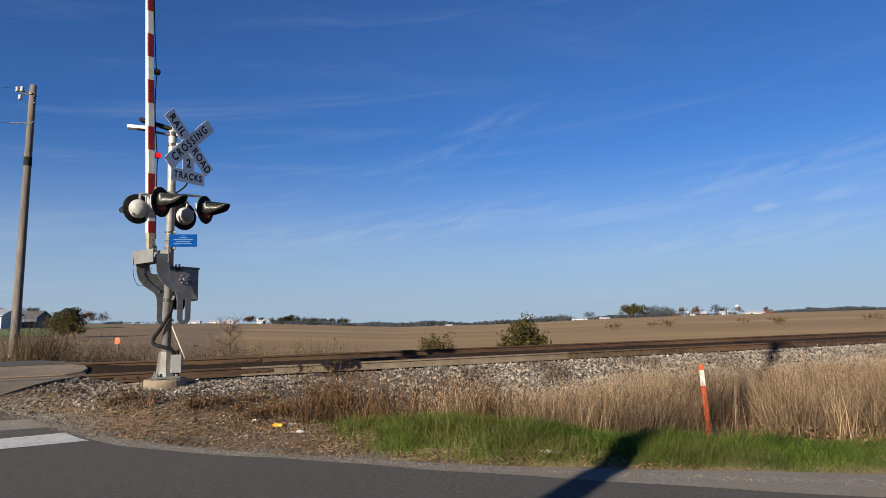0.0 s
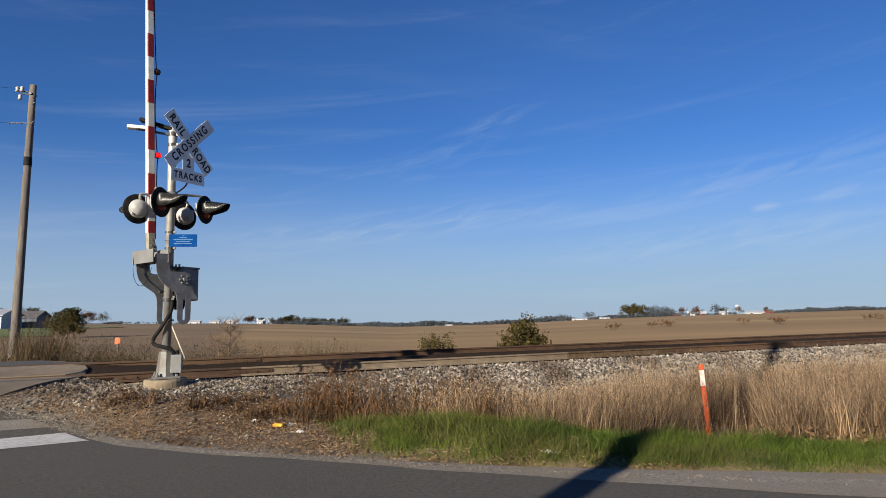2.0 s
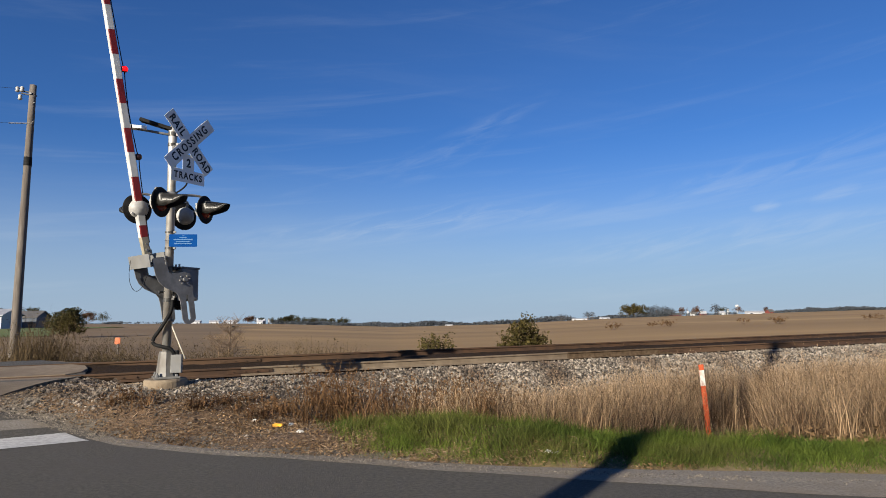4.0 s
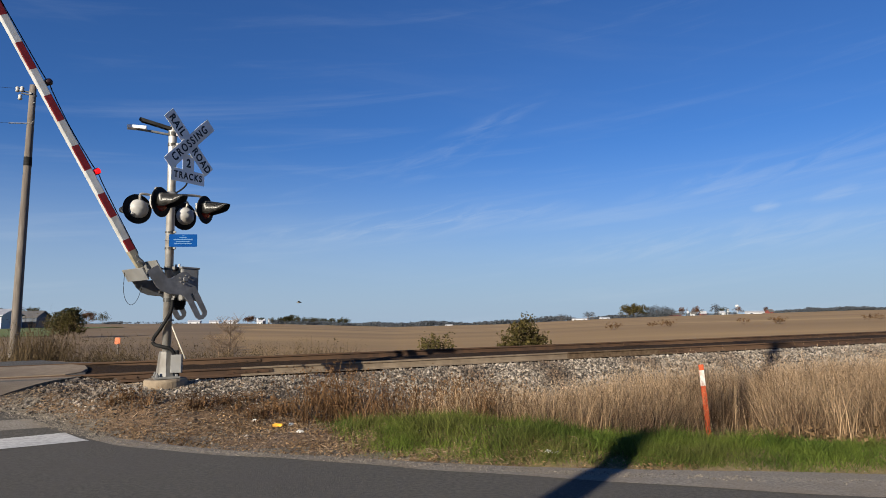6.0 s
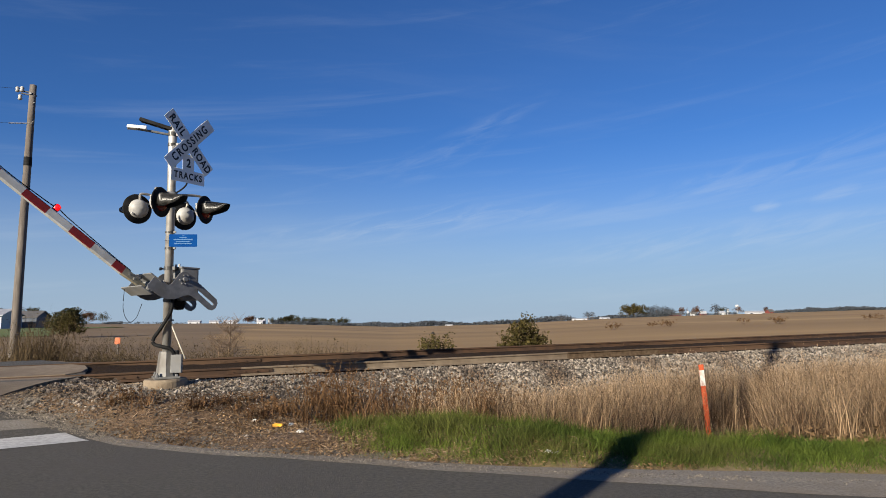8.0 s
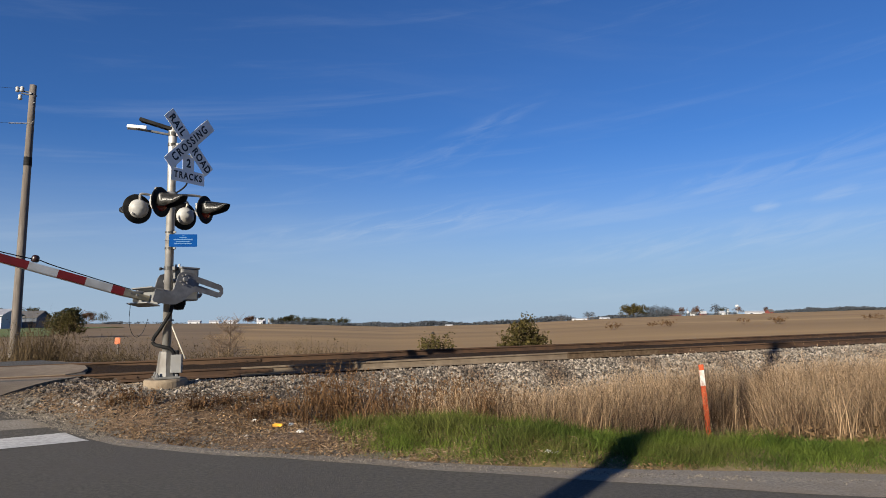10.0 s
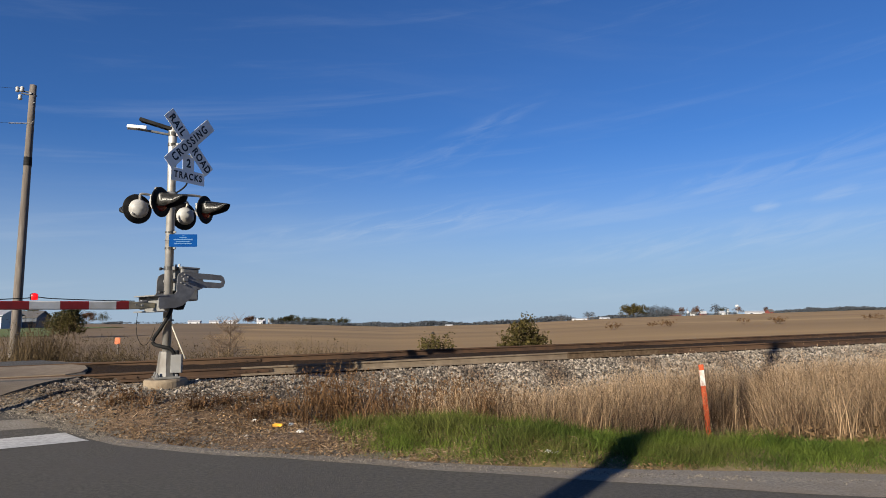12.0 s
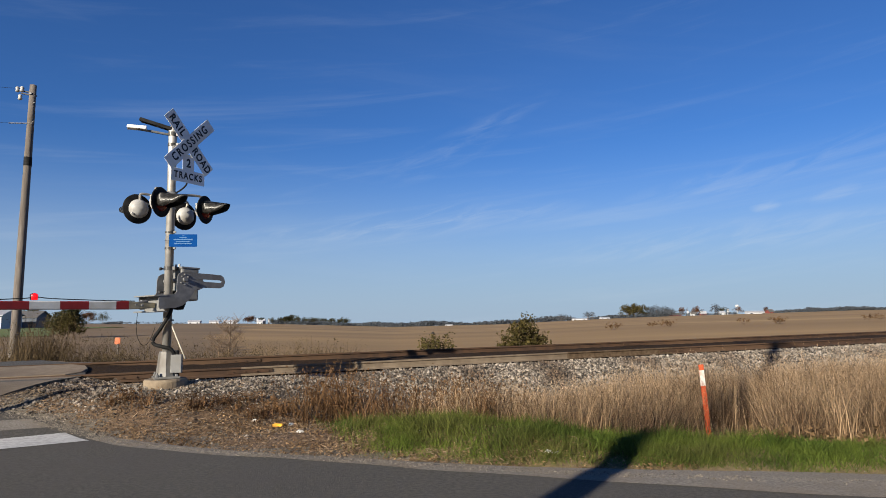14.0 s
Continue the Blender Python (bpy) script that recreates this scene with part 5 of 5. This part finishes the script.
def blades(rng, x, y, z, h, w, lean, bend, seg=3):
    """Ribbons that taper and lean over."""
    k = len(x)
    a = rng.uniform(0, 2 * math.pi, k)
    la = rng.uniform(0, 2 * math.pi, k)
    t = np.linspace(0, 1, seg + 1)
    off = (lean[:, None] * t + bend[:, None] * t ** 2.2) * h[:, None]
    cx = x[:, None] + np.cos(la)[:, None] * off
    cy = y[:, None] + np.sin(la)[:, None] * off
    cz = z[:, None] + h[:, None] * t * (1 - 0.25 * np.abs(bend)[:, None] * t)
    ww = w[:, None] * (1 - 0.85 * t ** 1.5) / 2
    dx, dy = np.cos(a)[:, None] * ww, np.sin(a)[:, None] * ww
    L = np.stack([cx - dx, cy - dy, cz], -1)
    R = np.stack([cx + dx, cy + dy, cz], -1)
    V = np.stack([L, R], 2).reshape(k, -1, 3)
    q = np.arange(seg) * 2
    f = np.stack([q, q + 1, q + 3, q + 2], -1)
    F = (np.arange(k)[:, None, None] * (seg + 1) * 2 + f[None]).reshape(-1, 4)
    tip = np.stack([cx[:, -1], cy[:, -1], cz[:, -1]], -1)
    return V.reshape(-1, 3), F, tip


def grass_density(x, y):
    """How thick the tall dry grass stands, 0 to 1."""
    n = n_of(x, y)
    d = dist_edge(x, y)
    front = smooth((d - (1.45 + 0.25 * wave(x * 0.7, y * 0.5))) / 0.5)
    back = smooth((-1.9 - n + 0.35 * wave(x * 0.8, y)) / 0.9)
    left = smooth((x + 1.5 - 0.35 * (y - 9)) / 2.2)
    # a trodden gap leads into the ditch
    inner, outer = 0.633 * y - 2.85, 0.484 * y
    gap = np.maximum(smooth((inner + 0.1 * wave(x, y * 2) - x) / 0.25), smooth((x - outer - 0.1 * wave(x * 2, y)) / 0.25))
    gap = np.maximum(gap, smooth((y - 13.2) / 0.7))
    return front * back * left * (0.04 + 0.96 * gap)


def tall_grass():
    rng = np.random.default_rng(31)
    m = 800000
    x = rng.uniform(-3, 26, m)
    y = rng.uniform(6.5, 28, m)
    c = (0.5 + 0.5 * wave(x * 1.1 + 3, y * 1.1) + 0.4 * wave(x * 4.1, y * 4.3)).clip(0, 1.2)
    keep = (rng.uniform(0, 1, m) < grass_density(x, y) * (0.14 + 0.86 * c)) & (x / y < 0.82)
    x, y = x[keep][:165000], y[keep][:165000]
    z = ground_z(x, y)
    k = len(x)
    dE = dist_edge(x, y)
    rise = smooth((x - 0.6) / 5.0)
    tuft = wave(x * 2.3 + 1.0, y * 2.1)
    top = 0.60 + 0.42 * rise - (0.17 - 0.07 * rise) * np.clip(dE - 2.0, 0, 9) + 0.09 * wave(x * 0.9, y * 0.8) + 0.12 * tuft + 0.10 * wave(x * 5.1, y * 4.7 + 2)
    h = np.clip(top - z, 0.22, 1.6) * rng.uniform(0.45, 1.08, k)
    V, F, tip = blades(rng, x, y, z - 0.03, h, rng.uniform(0.003, 0.010, k), rng.uniform(0, 0.20, k), rng.uniform(0.0, 0.45, k), 3)
    o = raw("tall_grass", V, F, M_STRAW)
    tagged(o, "tall dry straw-coloured grass in the ditch", "tall grass", kind="stuff")
    # limp leaves low down between the stems
    sel = rng.uniform(0, 1, k) < 0.45
    kk = int(sel.sum())
    V, F, _ = blades(rng, x[sel] + rng.normal(0, 0.04, kk), y[sel] + rng.normal(0, 0.04, kk), z[sel] - 0.02, h[sel] * rng.uniform(0.25, 0.75, kk), rng.uniform(0.005, 0.013, kk), rng.uniform(0.1, 0.6, kk), rng.uniform(0.3, 1.4, kk), 4)
    o = raw("grass_leaves", V, F, M_WEED_LEAF)
    tagged(o, "limp brown leaves low in the dry grass", "grass leaves", kind="stuff")
    # feathery heads on about a third of the stems
    sel = rng.uniform(0, 1, k) < 0.35
    tp = tip[sel]
    r = 5
    p = np.repeat(tp, r, 0) + rng.normal(0, 1, (len(tp) * r, 3)) * np.array([0.012, 0.012, 0.07])
    a = rng.normal(size=p.shape) * np.array([0.35, 0.35, 1])
    a /= np.linalg.norm(a, axis=1)[:, None]
    b = np.cross(a, rng.normal(size=p.shape))
    b /= np.linalg.norm(b, axis=1)[:, None]
    s = rng.uniform(0.010, 0.024, len(p))[:, None]
    V = np.stack([p - a * s, p + b * s * 0.17, p + a * s, p - b * s * 0.17], 1).reshape(-1, 3)
    o = raw("seed_heads", V, np.arange(len(V)).reshape(-1, 4), M_STRAW_PALE)
    tagged(o, "pale feathery seed heads on the dry grass", "seed heads", kind="stuff")


def verge_grass():
    rng = np.random.default_rng(41)
    m = 400000
    x = rng.uniform(-2.6, 8, m)
    y = rng.uniform(4.2, 10.5, m)
    d = dist_edge(x, y)
    ins = inside_road(x, y)
    left = smooth((x + 1.55 + 0.5 * (d - 1.0)) / 0.9)
    dens = smooth((d - 0.10 - 0.14 * smooth((x - 0.2) / 2.0) - 0.09 * wave(x * 2, y * 2)) / 0.32) * smooth((2.1 - d) / 0.5) * left * (0.6 + 0.4 * wave(x * 2.3, y * 1.9)).clip(0.45, 1)
    keep = (~ins) & (rng.uniform(0, 1, m) < dens) & (x / y < 0.82)
    x, y, d = x[keep][:110000], y[keep][:110000], d[keep][:110000]
    z = ground_z(x, y)
    k = len(x)
    h = (0.05 + 0.10 * smooth((d - 0.2) / 0.6) * (1 - 0.45 * smooth((x - 3.2) / 1.5))) * (0.8 + 0.35 * wave(x * 2.6, y * 2.6)) * rng.uniform(0.6, 1.5, k)
    V, F, tip = blades(rng, x, y, z - 0.01, h, rng.uniform(0.004, 0.010, k), rng.uniform(0, 0.6, k), rng.uniform(0, 0.9, k), 2)
    o = raw("verge_grass", V, F, M_GRASS)
    tagged(o, "short green grass on the road verge", "grass", kind="stuff")


def weeds():
    """Brown stalks with side twigs in front of the ballast and behind the track."""
    rng = np.random.default_rng(51)
    m = 520
    x = rng.uniform(-2.4, 1.2, m)
    y = rng.uniform(8.6, 12.0, m)
    d = dist_edge(x, y)
    dens = np.exp(-((d - 2.8) / 0.7) ** 2) * (0.55 + 0.45 * wave(x * 1.9, y)) * smooth((x + 2.5) / 0.8)
    keep = rng.uniform(0, 1, m) < dens
    clumps = [(x[keep], y[keep], 0.35, 0.95)]
    # low bushy tufts on the bare shoulder
    tx = np.array([-4.95, -4.85, -4.6, -3.75, -3.6, -3.35, -3.2, -2.9, -2.75, -2.6, -2.5, -3.0, -2.3])
    ty = np.array([9.75, 9.95, 9.8, 9.75, 9.9, 10.1, 9.95, 9.7, 9.6, 9.75, 9.95, 10.3, 9.85])
    low = (np.repeat(tx, 2) + rng.normal(0, 0.07, 26), np.repeat(ty, 2) + rng.normal(0, 0.06, 26), 0.14, 0.30)
    xb = rng.uniform(-27, -3, 900)
    yb = rng.uniform(19, 36, 900)
    nb = n_of(xb, yb)
    kb = (nb > 4) & (nb < 14) & (~inside_road(xb, yb)) & (rng.uniform(0, 1, 900) < np.where(xb / yb < -0.47, 1.0, 0.55))
    clumps += [(xb[kb], yb[kb], 0.9, 1.9), low]
    for (cx, cy, h0, h1), mt, nm, lab in zip(clumps, (M_WEED, M_SCRUB, M_WEED), ("weeds", "scrub", "weed_tufts"), ("dead brown weed stalks beside the ballast", "tan dead scrub and weeds beyond the track", "low dead weed tufts on the bare shoulder")):
        V, F, tot = [], [], 0
        k = len(cx)
        z = ground_z(cx, cy)
        r = 12 if h0 < 0.5 else 60
        sp = 0.10 if h0 < 0.5 else 0.30
        px, py, pz = np.repeat(cx, r) + rng.normal(0, sp, k * r), np.repeat(cy, r) + rng.normal(0, sp, k * r), np.repeat(z, r)
        h = np.repeat(rng.uniform(h0, h1, k), r) * rng.uniform(0.4, 1.1, k * r)
        w = 0.017 if h0 < 0.5 else 0.016
        v, f, tip = blades(rng, px, py, pz - 0.03, h, rng.uniform(0.5, 1.2, k * r) * w, rng.uniform(0, 0.45, k * r), rng.uniform(-0.1, 0.4, k * r), 3)
        V.append(v)
        F.append(f + tot)
        tot += len(v)
        q = 7 if h0 < 0.5 else 2
        c = tip[rng.integers(0, len(tip), len(tip) * q)] - np.array([0, 0, 1]) * (h.mean() * rng.uniform(0, 0.7, len(tip) * q))[:, None]
        v, f = leaf_cloud(rng, c, np.full(len(c), 0.05 if h0 < 0.5 else 0.12), len(c), 0.02 if h0 < 0.5 else 0.028)
        V.append(v)
        F.append(f + tot)
        o = raw(nm, np.vstack(V), np.vstack(F), mt)
        tagged(o, lab, nm, kind="stuff")


def fallen_leaves():
    rng = np.random.default_rng(61)
    m = 130000
    x = rng.uniform(-7.5, 2.5, m)
    y = rng.uniform(6.3, 12.5, m)
    d = dist_edge(x, y)
    n = n_of(x, y)
    keep = (~inside_road(x, y)) & (d > 0.12) & (rng.uniform(0, 1, m) < smooth((2.3 - np.abs(d - 1.4)) / 1.5) * (0.5 + 0.5 * wave(x * 1.3, y * 1.7)).clip(0.1, 1) * np.where(n > -3.4, 0.25, 1))
    x, y = x[keep], y[keep]
    z = ground_z(x, y) + rng.uniform(0.005, 0.03, len(x))
    p = np.stack([x, y, z], -1)
    a = rng.normal(size=p.shape) * np.array([1, 1, 0.35])
    a /= np.linalg.norm(a, axis=1)[:, None]
    b = np.cross(a, np.array([0, 0, 1]) + rng.normal(0, 0.35, p.shape))
    b /= np.linalg.norm(b, axis=1)[:, None]
    s = rng.uniform(0.006, 0.026, len(p))[:, None]
    V = np.stack([p - a * s, p + b * s * 0.5, p + a * s, p - b * s * 0.5], 1).reshape(-1, 3)
    o = raw("fallen_leaves", V, np.arange(len(V)).reshape(-1, 4), M_LEAF_DEAD)
    tagged(o, "scattered dry leaves and straw on the shoulder", "fallen leaves", kind="stuff")


def loose_straw():
    """Broken stalks lying flat on the shoulder."""
    rng = np.random.default_rng(66)
    m = 24000
    x, y = rng.uniform(-7.0, 1.5, m), rng.uniform(6.6, 11.5, m)
    d = dist_edge(x, y)
    keep = (~inside_road(x, y)) & (d > 0.15) & (rng.uniform(0, 1, m) < smooth((2.2 - np.abs(d - 1.3)) / 1.2) * (0.35 + 0.65 * wave(x * 2.1 + 2, y * 2.6)).clip(0.03, 1))
    x, y = x[keep], y[keep]
    p = np.stack([x, y, ground_z(x, y) + rng.uniform(0.006, 0.035, len(x))], -1)
    a = rng.normal(size=p.shape) * np.array([1, 1, 0.16])
    a /= np.linalg.norm(a, axis=1)[:, None]
    b = np.cross(a, np.array([0, 0, 1.0]) + rng.normal(0, 0.3, p.shape))
    b /= np.linalg.norm(b, axis=1)[:, None]
    s, w = rng.uniform(0.02, 0.075, len(p))[:, None], rng.uniform(0.003, 0.008, len(p))[:, None]
    V = np.stack([p - a * s, p + b * w, p + a * s, p - b * w], 1).reshape(-1, 3)
    o = raw("loose_straw", V, np.arange(len(V)).reshape(-1, 4), M_STRAW_PALE)
    tagged(o, "broken pale straw lying on the shoulder", "straw", kind="stuff")


def leaf_drift():
    """Large curled dead leaves caught at the foot of the tall grass."""
    rng = np.random.default_rng(67)
    m = 900
    x, y = rng.uniform(3.4, 8.5, m), rng.uniform(6.0, 9.5, m)
    d = dist_edge(x, y)
    keep = (np.abs(d - 1.75) < 0.45) & (x / y > 0.47)
    c = np.stack([x[keep], y[keep], ground_z(x[keep], y[keep]) + rng.uniform(0.05, 0.22, keep.sum())], -1)
    V, F = leaf_cloud(rng, c, np.full(len(c), 0.07), len(c) * 5, 0.034)
    o = raw("leaf_drift", V, F, M_LEAF_DEAD)
    tagged(o, "curled dead leaves caught at the foot of the grass", "dead leaves", kind="stuff")


def rubbish(x, y, s, material, label, seed):
    rng = random.Random(seed)
    bm = bmesh.new()
    bmesh.ops.create_icosphere(bm, subdivisions=2, radius=s)
    for v in bm.verts:
        v.co = Vector((v.co.x * 1.5, v.co.y, v.co.z * 0.6)) * rng.uniform(0.65, 1.25)
    bmesh.ops.transform(bm, matrix=pose(x, y, gz(x, y) + s * 0.35, 10, 8, rng.uniform(0, 180)), verts=bm.verts)
    tagged(part("litter_scrap", bm, material), label, "litter")


def all_rubbish():
    rows = [(-2.35, 9.15, 0.06, M_TRASH_YELLOW, "crumpled yellow plastic scrap on the shoulder"), (-2.75, 9.4, 0.035, M_TRASH_WHITE, "white paper scrap on the shoulder"),
            (-1.9, 8.55, 0.035, M_TRASH_WHITE, "white paper scrap on the shoulder"), (-0.32, 7.75, 0.03, M_TRASH_WHITE, "white paper scrap in the grass"),
            (0.62, 8.5, 0.06, M_TRASH_BLUE, "crumpled pale blue plastic in the grass"), (1.08, 7.0, 0.035, M_TRASH_WHITE, "white scrap at the grass edge"),
            (1.16, 6.97, 0.028, M_TRASH_WHITE, "white scrap at the grass edge"), (-3.0, 9.9, 0.03, M_TRASH_WHITE, "white scrap by the weeds"), (-2.2, 9.3, 0.04, M_TRASH_BLUE, "pale plastic scrap by the weeds"),
            (-4.9, 8.85, 0.03, M_TRASH_WHITE, "pale stone chip on the shoulder")]
    for i, (x, y, s, mt, lab) in enumerate(rows):
        rubbish(x, y, s, mt, lab, 70 + i)


def build_bird():
    """A small dark bird, wings half spread; x forward."""
    b = empty("bird")
    tagged(b, "small dark bird flying low over the field", "bird")
    bm = bmesh.new()
    lathe(bm, [(0, -0.11), (0.02, -0.07), (0.032, 0.0), (0.026, 0.05), (0.018, 0.065), (0.02, 0.085), (0.008, 0.105), (0, 0.125)], pose(0, 0, 0, 0, 90, 0), 10)
    part("body", bm, M_HOOD, b, "", True)
    for s in (-1, 1):
        bm = bmesh.new()
        q = [(0.04, 0.02 * s, 0.01), (0.05, 0.09 * s, 0.05), (0.0, 0.17 * s, 0.07), (-0.03, 0.09 * s, 0.045), (-0.04, 0.02 * s, 0.01)]
        up = [bm.verts.new(v) for v in q]
        lo = [bm.verts.new((v[0], v[1], v[2] - 0.006)) for v in q]
        bm.faces.new(up)
        bm.faces.new(lo[::-1])
        for i in range(5):
            bm.faces.new((up[i], up[(i + 1) % 5], lo[(i + 1) % 5], lo[i]))
        bmesh.ops.recalc_face_normals(bm, faces=bm.faces)
        part("wing", bm, M_HOOD, b)
    return b


def build_drop_wire():
    bm = bmesh.new()
    tube(bm, [(0, 0, 0), (-0.01, 0.0, -0.30), (0.05, -0.02, -0.48), (0.15, -0.05, -0.55), (0.27, -0.10, -0.47), (0.37, -0.14, -0.25)], 0.0045, 6)
    return part("drop_wire", bm, M_CABLE, signal, "thin wire hanging from the arm butt", True)


bird = build_bird()
drop_wire = build_drop_wire()


def road_grit():
    """Small loose chips along the crumbling road edge."""
    rng = np.random.default_rng(81)
    k = 16000
    i = rng.integers(16, 100, k)
    u = rng.uniform(0, 1, k)[:, None]
    p = EDGE_FAR[i] * (1 - u) + EDGE_FAR[i + 1] * u + rng.normal(0, 1, (k, 2)) * np.where(rng.uniform(0, 1, (k, 1)) < 0.5, 0.12, 0.34)
    p = p[(~inside_road(p[:, 0], p[:, 1])) | (dist_edge(p[:, 0], p[:, 1]) < 0.2)]
    k = len(p)
    z = np.where(inside_road(p[:, 0], p[:, 1]), road_z(p[:, 0], p[:, 1]) + 0.012, ground_z(p[:, 0], p[:, 1]))
    s = rng.uniform(0.003, 0.010, k)
    O = np.array([(1, 0, 0), (-0.5, 0.87, 0), (-0.5, -0.87, 0), (0, 0, 1.0)])
    V = O[None] * (1 + rng.uniform(-0.4, 0.4, (k, 4, 1))) * s[:, None, None] + np.stack([p[:, 0], p[:, 1], z], -1)[:, None, :]
    F = (np.arange(k)[:, None, None] * 4 + np.array([(0, 1, 3), (1, 2, 3), (2, 0, 3)])[None]).reshape(-1, 3)
    o = raw("road_grit", V.reshape(-1, 3), F, M_GRIT)
    tagged(o, "loose stone chips along the road edge", "grit", kind="stuff")


def field_brush():
    for i, (u, d) in enumerate(((1078, 92), (1086, 93), (1150, 95), (1168, 95), (1180, 96), (1310, 94), (1366, 92), (1374, 93), (1530, 96), (1550, 97))):
        build_plant("brush", "low brown brush in the harvested field", "brush", sight_point(slope(u), d), 0.32, 0.9, M_WEED, 150, 0.09, 500 + i, twigs=1, n=7, r0=0.02, start=0.05)


scatter_stones()
tall_grass()
verge_grass()
weeds()
fallen_leaves()
loose_straw()
leaf_drift()
road_grit()
field_brush()
all_rubbish()


# ---------------------------------------------------------------- what moves
def arm_pose(deg):
    """The arm lifted by deg from level, in the signal's space."""
    t = radians(deg)
    a = ARM_E * math.cos(t) + UP * math.sin(t)
    up = UP * math.cos(t) - ARM_E * math.sin(t)
    return axes(a, up.cross(a), up, PIVOT)


def motions():
    lift = [(0.0, 87.9), (2.9, 87.9), (3.05, 87.8), (3.2, 85.7), (3.6, 82.3), (4.2, 77.0), (4.8, 71.7), (5.3, 66.9), (5.5, 64.9), (6.0, 59.5), (6.5, 54.1), (7.0, 48.5), (7.5, 42.8), (8.0, 36.8), (8.2, 34.3),
            (8.7, 28.3), (9.3, 21.6), (9.9, 15.6), (10.4, 11.2), (10.7, 9.1), (11.0, 6.2), (11.3, 3.2), (11.6, 1.2), (11.85, 0.0), (12.1, -0.2), (14.0, -0.2)]
    walk(gate_arm, [(t, arm_pose(d)) for t, d in lift])
    hang = Vector((0.47, -0.36, -0.54))
    walk(drop_wire, [(t, Matrix.Translation(arm_pose(d) @ hang)) for t, d in lift])
    # the bird leaves a shrub, crosses low over the field and settles in a bush
    sit, land = Vector((-9.0, 27.4, 1.2)), Vector((-0.55, 30.6, 0.75))
    over = [(6.1, Vector((-5.05, 28.0, 2.42))), (6.3, Vector((-3.05, 28.2, 2.17))), (6.5, Vector((-0.96, 28.4, 1.92)))]
    legs = [(0.0, sit), (5.7, sit)] + over + [(6.75, land), (14.0, land)]
    walk(bird, [(t, Matrix.Translation(p) @ pose(0, 0, 0, 0, 0, 5)) for t, p in legs])
    # the two arm lamps turn their lit face in turn, one beat each
    beat = 0.595
    for k, (lamp, piv) in enumerate(arm_lamps):
        rows, turn, face = [], 0.0, (k == 0)
        base = Matrix.Translation(piv)
        turn = 0.0 if face else 180.0
        rows.append((0.0, base @ pose(0, 0, 0, 0, 0, turn)))
        t = 0.1
        while t < 13.88:
            for q in range(4):
                rows.append((t + q / 30.0, base @ pose(0, 0, 0, 0, 0, turn + 60.0 * q)))
            turn += 180.0
            t += beat
        rows.append((14.0, base @ pose(0, 0, 0, 0, 0, turn)))
        walk(lamp, rows)


motions()
